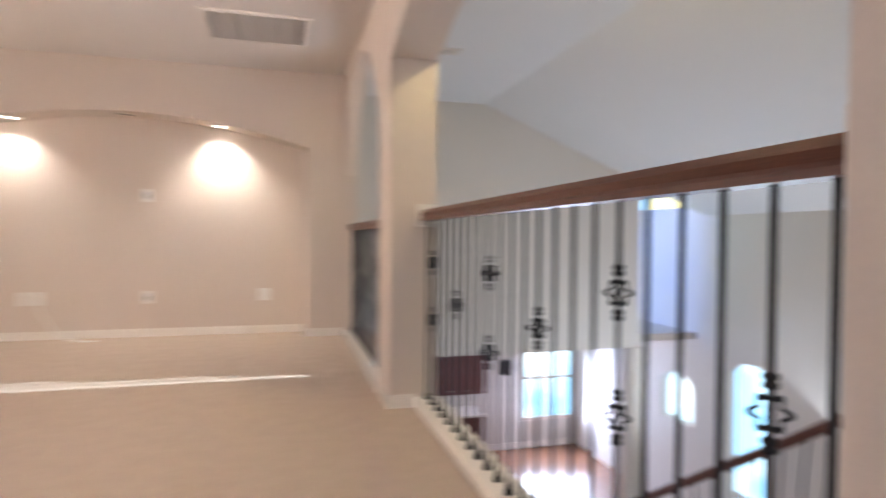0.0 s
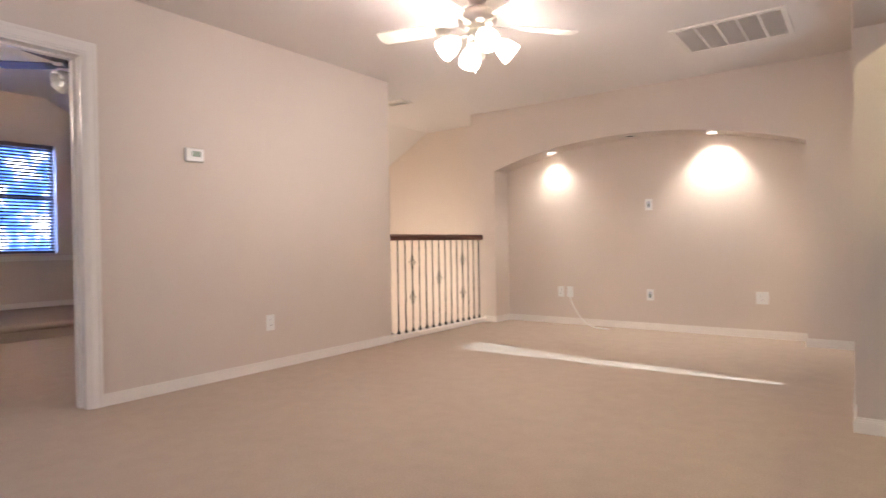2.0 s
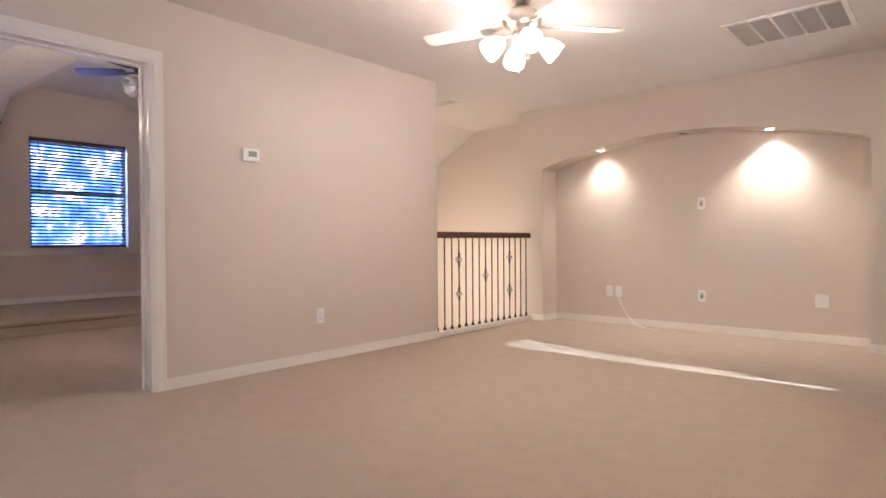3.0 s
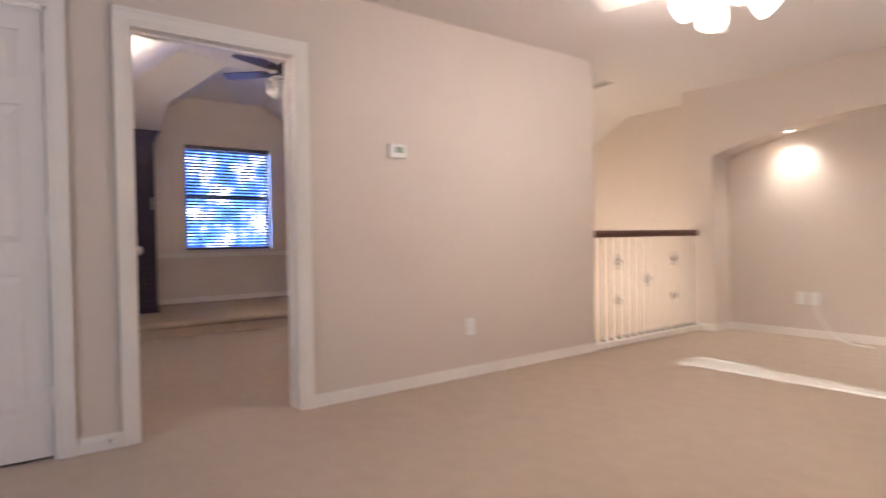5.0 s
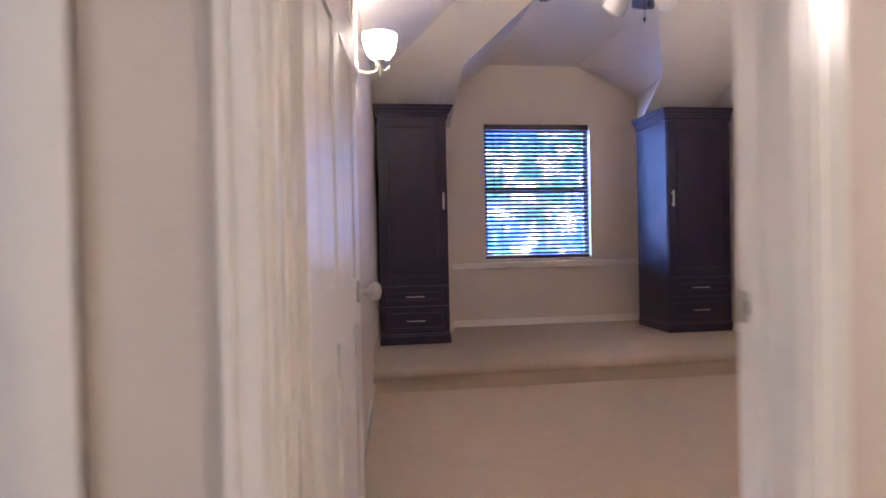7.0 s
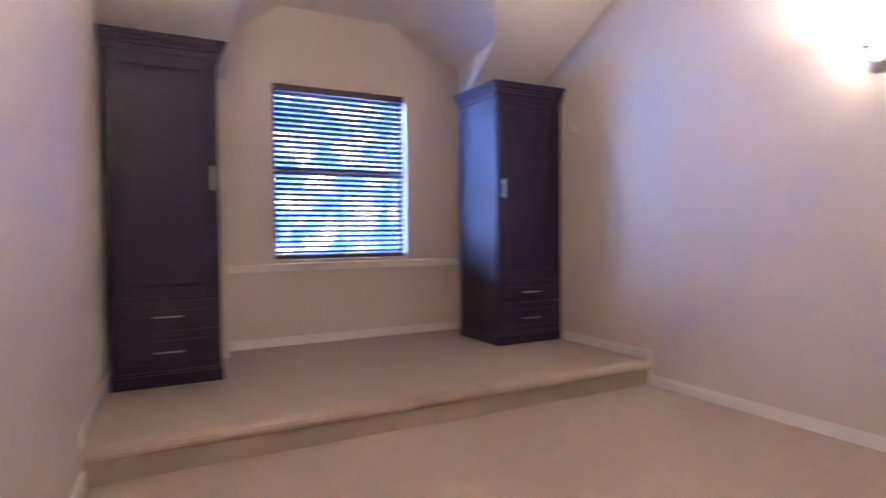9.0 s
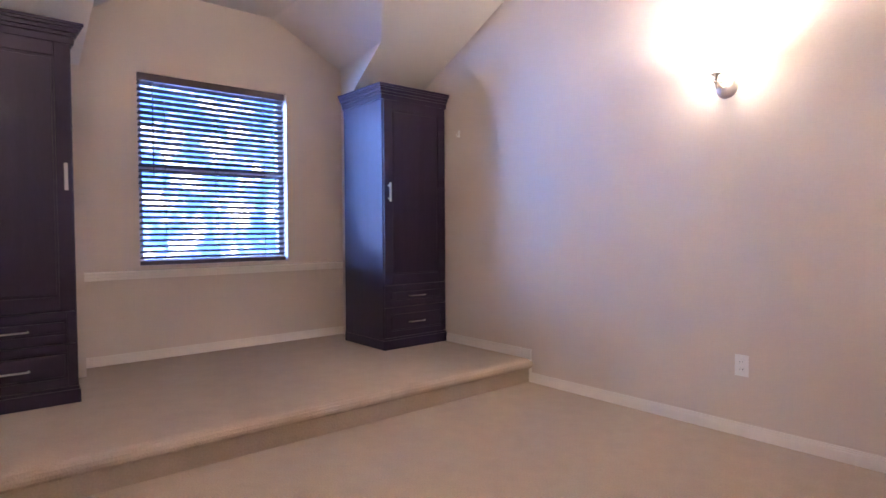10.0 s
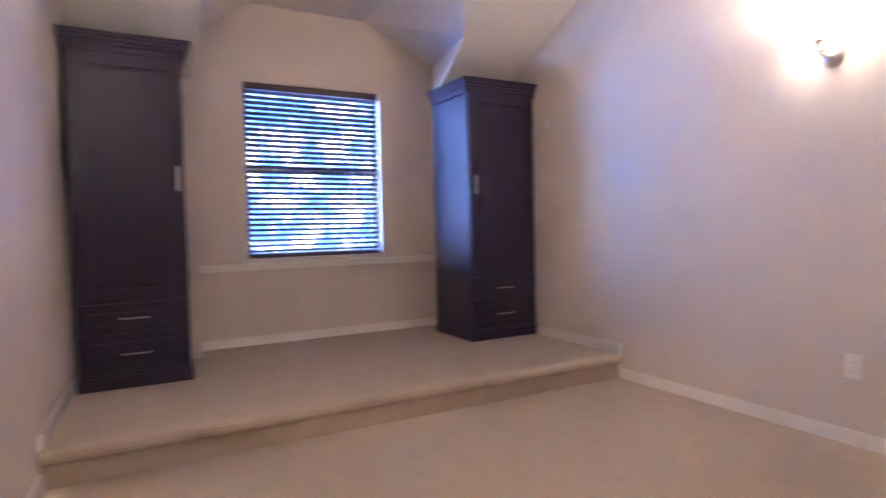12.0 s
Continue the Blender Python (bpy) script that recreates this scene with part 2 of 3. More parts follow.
# stairwell
structure("wall_stairs_south", prism([(-4.75, 4.135), (-3.12, 4.135), (-2.842, 3.86), (-2.842, 3.95), (-3.10, 4.235), (-4.75, 4.235)], "z", -3.2, 3.0), WALL)
structure("wall_stairs_west", boxes((-4.85, -4.75, 4.235, 6.17, -3.2, 3.0)), WALL, "cream stairwell wall", "wall")
structure("wall_stairs_north", boxes((-4.85, -2.755, 6.17, 6.27, -3.2, 3.0)), WALL, "cream wall at the far side of the stairs", "wall")
structure("wall_stairs_return", boxes((-2.87, -2.755, 6.02, 6.17, -3.2, 3.0), (-2.852, -2.755, 5.62, 6.02, -3.2, -0.3)), WALL)
structure("floor_stairs", boxes((-4.85, -2.85, 4.13, 6.27, -3.3, -3.2)), CARPET)
structure("wall_stairs_east", boxes((-2.85, -2.82, 4.235, 5.62, -3.2, -0.3)), WALL)

# ---- structure: bedroom ----
YS, YB, XK, XD = 0.45, 4.09, -7.55, -7.83
STEP = 0.172
XP = -5.97
structure("floor_bedroom", boxes((-8.0, -2.85, 0.4, 4.3, -0.3, 0.0)), CARPET, "beige carpet in the bedroom", "carpet")
pbm = prism([(XP, 0.0), (XP, 0.098), (XP + 0.014, 0.104), (XP + 0.024, 0.116), (XP + 0.027, 0.132), (XP + 0.022, 0.150), (XP + 0.008, 0.164), (XP - 0.02, STEP), (-8.0, STEP), (-8.0, 0.0)], "y", YS, YB)
structure("platform", pbm, CARPET, "carpeted raised platform with a rounded nosing", "step")
structure("wall_bedroom_south", prism([(-2.84, 0.30), (-2.84, 0.47), (-7.6, 0.76), (-8.0, 0.76), (-8.0, 0.30)], "z", 0, 3.2), WALL, "beige bedroom wall", "wall")
structure("wall_bedroom_north", boxes((-8.0, -2.86, YB, 4.132, 0, 3.2)), WALL, "beige bedroom wall washed by lamp light", "wall")
WY, WZ = (1.89, 3.06), (0.872, 2.302)
DY = (1.47, 3.60)
CHEEK = (1.49, 3.47)
structure("wall_window", boxes((-8.0, XD, DY[0], WY[0], 0, 3.2), (-8.0, XD, WY[1], DY[1], 0, 3.2), (-8.0, XD, WY[0], WY[1], 0, WZ[0]), (-8.0, XD, WY[0], WY[1], WZ[1], 3.2)), WALL, "beige dormer wall round a window", "wall")
structure("wall_knee_south", prism([(-8.0, YS), (XK, YS), (XK, CHEEK[0]), (XD, DY[0]), (-8.0, DY[0])], "z", 0, 2.214), WALL)
structure("wall_knee_north", prism([(-8.0, YB), (XK, YB), (XK, CHEEK[1]), (XD, DY[1]), (-8.0, DY[1])], "z", 0, 2.214), WALL)


def slope_ceiling():
    """Flat middle, an eave slope, a side slope and the dormer's chamfered ceiling."""
    bm = bmesh.new()
    top, flat = 2.97, 2.924
    e = lambda x: 2.212 + 0.5 * (x - XK)
    at = lambda z: XK + (z - 2.212) / 0.5
    c0, c1, low = 1.96, 2.94, 2.597
    hip_y = 1.458
    k0, k1 = CHEEK
    l0, l1, lo = (at(low), 1.50, low), (at(low - 0.03), 3.37, low - 0.03), low
    faces = [
        [(XK, YS, 2.212), (XK, k0, 2.212), l0, (at(flat), c0, flat), (at(top), hip_y, top), (at(2.313), YS, 2.313)],
        [(at(flat), c0, flat), (at(flat), c1, flat), (at(top), YB, top), (at(top), hip_y, top)],
        [(XK, k1, 2.212), (XK, YB, 2.212), (at(top), YB, top), (at(flat), c1, flat), l1],
        [(at(2.313), YS, 2.313), (at(top), hip_y, top), (-2.84, hip_y, top), (-2.84, YS, 2.313)],
        [(at(top), hip_y, top), (at(top), YB, top), (-2.84, YB, top), (-2.84, hip_y, top)],
        [(XD, DY[0], lo), l0, (at(flat), c0, flat), (XD, c0, flat)],
        [(XD, c0, flat), (at(flat), c0, flat), (at(flat), c1, flat), (XD, c1, flat)],
        [(XD, c1, flat), (at(flat), c1, flat), l1],
        [(XD, c1, flat), l1, (XD, DY[1], lo)],
        [(XK, k0, 2.212), l0, (XD, DY[0], lo), (XD, DY[0], 2.15)],
        [(XK, k1, 2.212), l1, (XD, DY[1], lo), (XD, DY[1], 2.15)],
    ]
    for f in faces:
        bm.faces.new([bm.verts.new(v) for v in f])
    bmesh.ops.remove_doubles(bm, verts=bm.verts[:], dist=0.001)
    bmesh.ops.recalc_face_normals(bm, faces=bm.faces[:])
    return bm


structure("ceiling_bedroom", slope_ceiling(), CEIL, "pale sloping ceiling folded round a dormer", "ceiling")
# Unseen slabs added over the ceilings to keep outside light from leaking in.
structure("sky_blocker", boxes((-8.1, -2.8, 0.3, 4.3, 3.2, 3.3), (-4.9, 1.2, 4.0, 6.1, 3.2, 3.3), (-2.9, 3.1, -2.1, 4.3, 3.2, 3.3)), CEIL)

# ---- structure: hall below ----
ZL = -3.2
structure("floor_hall", boxes((-2.8, 9.0, -0.5, 11.0, ZL - 0.1, ZL)), FLOORWOOD, "dark reddish wooden floor on the storey below", "floor")
structure("wall_hall_north", boxes((1.0, 5.0, 7.0, 7.15, -0.55, 3.4), (4.85, 5.05, 6.95, 7.2, ZL, -0.55)), HALL_WALL, "pale grey-beige wall above a wide opening", "wall")
structure("wall_hall_south", boxes((1.13, 6.0, 0.40, 0.55, ZL, 3.4)), HALL_WALL)
structure("wall_under_loft", boxes((1.0, 1.13, 0.55, 7.0, ZL, -0.3), (1.0, 1.13, 5.92, 7.0, -0.3, 3.4)), HALL_WALL)
# Last pair: width of an added slot, cut to shape the sun patch.
AY, AZ, SUN_SLOT = (5.75, 6.5), (7.2, 7.9), (4.03, 4.40)
structure("wall_hall_east", prism([(0.4, ZL), (AY[0], ZL)] + arch(*AY, -0.85, -0.65)[::-1] + [(AY[1], ZL), (AZ[0], ZL)] + arch(*AZ, -1.25, -1.05)[::-1] + [(AZ[1], ZL), (10.9, ZL), (10.9, 0.80), (SUN_SLOT[1] - 0.12, 0.80), (SUN_SLOT[0] + 0.10, 0.60), (SUN_SLOT[0] + 0.05, 0.60), (SUN_SLOT[0] + 0.01, 0.80), (0.4, 0.80)], "x", 6.0, 6.15), HALL_WALL, "pale hall wall with an arched opening", "wall")
# Upper wall round the slot, plus added thin bars that streak the sun.
structure("wall_hall_gable_sun_bars", boxes((6.0, 6.15, 0.4, SUN_SLOT[0], 0.80, 1.4), (6.0, 6.15, SUN_SLOT[1], 10.9, 0.80, 1.4), (6.0, 6.15, SUN_SLOT[0], SUN_SLOT[1], 1.18, 1.4), (6.05, 6.10, 4.09, 4.13, 0.80, 1.18), (6.05, 6.10, 4.17, 4.21, 0.80, 1.18), (6.05, 6.10, 4.25, 4.285, 0.80, 1.18), (6.0, 6.15, AZ[0], AZ[1], ZL, -1.8)), HALL_WALL)
# Wedge added in the slot only to taper the sun patch.
structure("sun_slot_wedge", prism([(4.40, 1.18), (4.40, 0.80), (4.10, 0.80), (4.22, 1.0)], "x", 6.02, 6.12), HALL_WALL)
structure("ceiling_hall", prism([(1.0, 2.60), (2.72, 2.60), (6.15, 0.90 + 0.3), (6.15, 1.30), (2.72, 2.70), (1.0, 2.70)], "y", 0.4, 7.0), mat("hall_ceiling_paint", (0.70, 0.69, 0.68), 0.75, var=0.02, scale=2, bump=0.2, bump_scale=70), "pale grey vaulted ceiling", "ceiling")
structure("wall_living_north", boxes((1.0, 4.75, 10.6, 10.7, ZL, -0.5), (5.95, 9.0, 10.6, 10.7, ZL, -0.5), (4.75, 5.95, 10.6, 10.7, ZL, -2.68), (4.75, 5.95, 10.6, 10.7, -1.0, -0.5)), HALL_WALL, "white wall round a bright window", "wall")
structure("wall_living_west", boxes((0.9, 1.0, 6.9, 10.7, ZL, -0.4)), HALL_WALL)
structure("ceiling_living", boxes((0.9, 9.0, 7.15, 10.7, -0.5, -0.4)), CEIL)

# ---- trim ----


def baseboard(x0, y0, x1, y1, nx, ny, z=0.0, h=0.072):
    """A moulded skirting along a wall, standing out along (nx, ny)."""
    d = 0.014
    bm = bmesh.new()
    a, b = (min(x0, x1), max(x0, x1)), (min(y0, y1), max(y0, y1))
    for t, z0, z1 in ((d, z, z + h * 0.72), (d * 0.75, z + h * 0.72, z + h * 0.86), (d * 0.45, z + h * 0.86, z + h)):
        bx = (a[0] + min(0, nx * t), a[1] + max(0, nx * t)) if nx else a
        by = (b[0] + min(0, ny * t), b[1] + max(0, ny * t)) if ny else b
        box(bm, bx[0], bx[1], by[0], by[1], z0, z1)
    return structure("baseboard", bm, TRIM, "cream painted moulded baseboard", "baseboard")


CW = 0.068
for args in (
    (XW, D1[1] + CW, XW, 3.95, 1, 0), (XW, D2[1] + CW, XW, D1[0] - CW, 1, 0), (XW, -2.0, XW, D2[0] - CW, 1, 0),
    (NICHE[0], 5.92, NICHE[1], 5.92, 0, -1), (NICHE[0], YN, NICHE[0], 5.92, 1, 0), (NICHE[1], YN, NICHE[1], 5.92, -1, 0),
    (-2.72, YN, NICHE[0] + 0.014, YN, 0, -1), (NICHE[1] - 0.014, YN, 0.86, YN, 0, -1), (0.87, 3.20, 1.02, 3.20, 0, -1), (0.87, 3.186, 0.87, 3.46, -1, 0),
    (XP, YB, -3.14, YB, 0, -1),
    (XD, DY[0], XD, DY[1], 1, 0, STEP), (XP - 0.07, YB, XK, YB, 0, -1, STEP),
):
    baseboard(*args)
for y, s in ((YB, -1),):
    structure("baseboard", boxes((XP - 0.07, XP + 0.015, min(y, y + s * 0.016), max(y, y + s * 0.016), 0.0, STEP + 0.072), bevel=0.003), TRIM, "cream baseboard block stepping up to the platform", "baseboard")


sb = bmesh.new()
for x0, x1, z in ((-2.86, XP, 0.0), (XP, XK, STEP)):
    prism([(x0, 0.471 + 0.0609 * (-2.86 - x0)), (x1, 0.471 + 0.0609 * (-2.86 - x1)), (x1, 0.485 + 0.0609 * (-2.86 - x1)), (x0, 0.485 + 0.0609 * (-2.86 - x0))], "z", z, z + 0.072, bm=sb)
structure("baseboard", sb, TRIM, "cream painted moulded baseboard", "baseboard")


def casing(y0, y1, h, x, nx, name):
    """Door casing of three stepped mouldings on one face of a wall."""
    bm = bmesh.new()
    for t, w0, w1 in ((0.012, 0.0, CW), (0.017, 0.012, 0.05), (0.021, 0.05, CW)):
        xs = (min(x, x + nx * t), max(x, x + nx * t))
        prism([(y0 - w0, 0), (y0 - w0, h + w0), (y1 + w0, h + w0), (y1 + w0, 0), (y1 + w1, 0), (y1 + w1, h + w1), (y0 - w1, h + w1), (y0 - w1, 0)], "x", *xs, bm=bm)
    return structure(name, bm, TRIM, "white moulded door casing", "trim")


def jamb(y0, y1, h, name):
    bm = boxes((-2.845, -2.695, y0 - 0.002, y0 + 0.014, 0, h), (-2.845, -2.695, y1 - 0.014, y1 + 0.002, 0, h), (-2.845, -2.695, y0, y1, h - 0.014, h + 0.002))
    for a, b in ((y0 + 0.014, y0 + 0.026), (y1 - 0.026, y1 - 0.014)):
        box(bm, -2.80, -2.765, a, b, 0, h - 0.014)
    box(bm, -2.80, -2.765, y0 + 0.014, y1 - 0.014, h - 0.026, h - 0.014)
    return structure(name, bm, TRIM, "white painted door jamb", "trim")


for d in (D1, D2):
    casing(*d, 2.04, XW, 1, "trim_casing")
    jamb(*d, 2.04, "trim_jamb")
casing(*D1, 2.04, -2.84, -1, "trim_casing")
structure("wall_closet", boxes((-3.4, -3.3, -0.7, 0.48, 0, 2.5), (-3.4, -2.84, -0.8, -0.7, 0, 2.5)), WALL)
structure("trim_chair_rail", boxes((XD, XD + 0.055, DY[0], DY[1], 0.825, 0.845), (XD, XD + 0.03, DY[0], DY[1], 0.80, 0.825), (XD, XD + 0.018, DY[0], DY[1], 0.78, 0.80), bevel=0.003), TRIM, "white moulded sill running across the dormer wall", "trim")
structure("trim_curb_east", boxes((1.005, 1.15, 0.68, 3.20, 0.0, 0.055), (0.85, 0.98, 3.52, 5.57, 0.0, 0.055), bevel=0.006), TRIM, "cream painted curb under a railing", "trim")
structure("trim_curb_stairs", boxes((-2.84, -2.70, 3.95, 5.62, 0.0, 0.05), bevel=0.006), TRIM, "cream painted curb under a railing", "trim")

# ---- doors ----


def raised_field(bm, x0, x1, z0, z1, low, high, slope=0.032):
    """A panel's raised middle: sloping borders up to a flat field."""
    a = [bm.verts.new((x, low, z)) for x, z in ((x0, z0), (x1, z0), (x1, z1), (x0, z1))]
    b = [bm.verts.new((x, high, z)) for x, z in ((x0 + slope, z0 + slope), (x1 - slope, z0 + slope), (x1 - slope, z1 - slope), (x0 + slope, z1 - slope))]
    bm.faces.new(b)
    bm.faces.new(a[::-1])
    for i in range(4):
        bm.faces.new((a[i], a[(i + 1) % 4], b[(i + 1) % 4], b[i]))


def six_panel(w, h, t=0.035):
    """A six-panel door: stiles and rails proud of raised panels. Hinge edge at x = 0, thickness about y = 0."""
    bm = bmesh.new()
    s = 0.105 if w > 0.7 else 0.085
    mid = (w - 2 * s - 0.09) / 2
    xs = [(s, s + mid), (w - s - mid, w - s)]
    zs = [(0.20, 0.83), (0.96, 1.58), (1.69, h - 0.11)]
    for x0, x1 in ((0, s), (xs[0][1], xs[1][0]), (w - s, w)):
        box(bm, x0, x1, -t / 2, t / 2, 0, h)
    for x0, x1 in xs:
        for z0, z1 in ((0, zs[0][0]), (zs[0][1], zs[1][0]), (zs[1][1], zs[2][0]), (zs[2][1], h)):
            box(bm, x0, x1, -t / 2, t / 2, z0, z1)
        for z0, z1 in zs:
            box(bm, x0, x1, -t / 2 + 0.009, t / 2 - 0.009, z0, z1)
            for face in (-1, 1):
                raised_field(bm, x0 + 0.012, x1 - 0.012, z0 + 0.012, z1 - 0.012, face * (t / 2 - 0.009), face * (t / 2 - 0.002))
    return bm


def door_knob(side):
    """Round knob on a rose, pointing along y."""
    prof = [(0.033, 0.0), (0.033, 0.006), (0.026, 0.010), (0.012, 0.014), (0.011, 0.030), (0.020, 0.036), (0.027, 0.046), (0.028, 0.056), (0.022, 0.066), (0.008, 0.070)]
    return lathe(prof, 20, m=pose(0, 0, 0, -90 * side, 0, 0))


def door(name, w, m, label):
    leaf = thing(name, label, "door", m)
    leaf["kind"] = "structure"
    slab = part("door_slab", six_panel(w, 2.02), DOORP, leaf)
    slab.location.z = 0.014
    for s in (-1, 1):
        part("door_knob", door_knob(s), NICKEL, leaf, "brushed nickel knob", pose(w - 0.065, s * 0.0175, 0.93))
    part("latch_plate", boxes((w - 0.001, w + 0.0015, -0.012, 0.012, 0.90, 0.96)), NICKEL, leaf)
    for z in (0.28, 1.06, 1.80):
        bm = lathe([(0.008, z - 0.045), (0.008, z + 0.045)], 10, m=pose(-0.006, 0.021, 0))
        box(bm, -0.001, 0.03, 0.0175, 0.0195, z - 0.045, z + 0.045)
        part("hinge", bm, TRIM, leaf, "painted hinge")
    return leaf


door("door_1", 0.79, pose(-2.855, D1[0] + 0.022, 0, 0, 0, 174), "white six-panel bedroom door standing open")
door("door_2", D2[1] - D2[0] - 0.034, pose(-2.735, D2[1] - 0.017, 0, 0, 0, -90), "white six-panel closet door, closed")

# ---- railings ----
bal_mesh = mesh_of("baluster", lathe([(0.0065, 0), (0.0065, 0.9)], 8), IRON)
shoe_mesh = mesh_of("shoe", lathe([(0.017, 0), (0.017, 0.012), (0.012, 0.02), (0.013, 0.03), (0.009, 0.036)], 10), IRON)


def medallion():
    """A little iron rosette: two crossed lobed rings about an open middle."""
    bm, n = bmesh.new(), 36
    rings = []
    for r0, wave, x in ((0.029, 0.006, 0.003), (0.029, 0.006, -0.003), (0.020, 0.004, -0.003), (0.020, 0.004, 0.003)):
        rings.append([bm.verts.new((x, (r0 + wave * math.cos(6 * a)) * math.cos(a), (r0 + wave * math.cos(6 * a)) * math.sin(a))) for a in (2 * math.pi * k / n for k in range(n))])
    for p, q in zip(rings, rings[1:] + rings[:1]):
        for k in range(n):
            bm.faces.new((p[k], p[(k + 1) % n], q[(k + 1) % n], q[k]))
    twin = bmesh.ops.duplicate(bm, geom=bm.verts[:] + bm.edges[:] + bm.faces[:])["geom"]
    turned = [v for v in twin if isinstance(v, bmesh.types.BMVert)]
    bmesh.ops.transform(bm, matrix=pose(0, 0, 0, 0, 0, 90), verts=turned)
    bmesh.ops.transform(bm, matrix=pose(0, 0, 0, 0, 0, 45), verts=bm.verts[:])
    return bm


collar_mesh = mesh_of("collar", lathe([(0.008, -0.014), (0.013, -0.010), (0.013, -0.004), (0.009, 0.0), (0.013, 0.004), (0.013, 0.010), (0.008, 0.014)], 10), IRON)
med_mesh = mesh_of("medallion", medallion(), IRON)


def railing(label, x, y0, y1, top, base, n, marks, posts=True):
    """A railing along y. marks: baluster -> heights of its rosettes."""
    r = thing("railing", label, "railing", pose(x, y0, 0))
    w, h = 0.031, 0.062
    prof = [(-w, top - h), (w, top - h), (w, top - h + 0.014), (w * 0.85, top - h + 0.022), (w * 1.05, top - 0.022), (w * 0.7, top - 0.004), (0, top), (-w * 0.7, top - 0.004), (-w * 1.05, top - 0.022), (-w * 0.85, top - h + 0.022), (-w, top - h + 0.014)]
    part("handrail", prism(prof, "y", 0, y1 - y0), RAILWOOD, r, "dark reddish-brown wooden handrail")
    step = (y1 - y0) / (n + 0.0)
    for i in range(n):
        y = step * (i + 0.5)
        b = part("baluster", bal_mesh, IRON, r, m=Matrix.Translation((0, y, base)) @ Matrix.Diagonal((1, 1, (top - h - base) / 0.9, 1)))
        part("shoe", shoe_mesh, IRON, r, m=pose(0, y, base))
        for z in marks.get(i, ()):
            part("medallion", med_mesh, IRON, r, m=pose(0, y, z))
            for dz in (-0.052, 0.052):
                part("collar", collar_mesh, IRON, r, m=pose(0, y, z + dz))
    return r


railing("black iron balusters with rosettes under a brown wooden handrail", 1.07, 0.68, 3.20, 1.085, 0.055, 23, {1: (0.66,), 5: (0.81, 0.52), 9: (0.66,), 13: (0.80, 0.50), 17: (0.63,), 21: (0.80, 0.50)})
railing("black iron railing with brown handrail beside the stairs", -2.755, 3.95, 5.62, 1.02, 0.05, 15, {3: (0.74, 0.39), 7: (0.56,), 11: (0.74, 0.37)})
railing("black iron railing inside the arched opening", 0.93, 3.52, 5.57, 1.05, 0.055, 16, {3: (0.72, 0.42), 8: (0.57,), 12: (0.72, 0.42)})
structure("trim_rosette", boxes((1.015, 1.125, 3.186, 3.20, 0.99, 1.115), (1.03, 1.10, 0.68, 0.694, 0.99, 1.115), bevel=0.004), TRIM, "cream block where the handrail meets the wall", "trim")

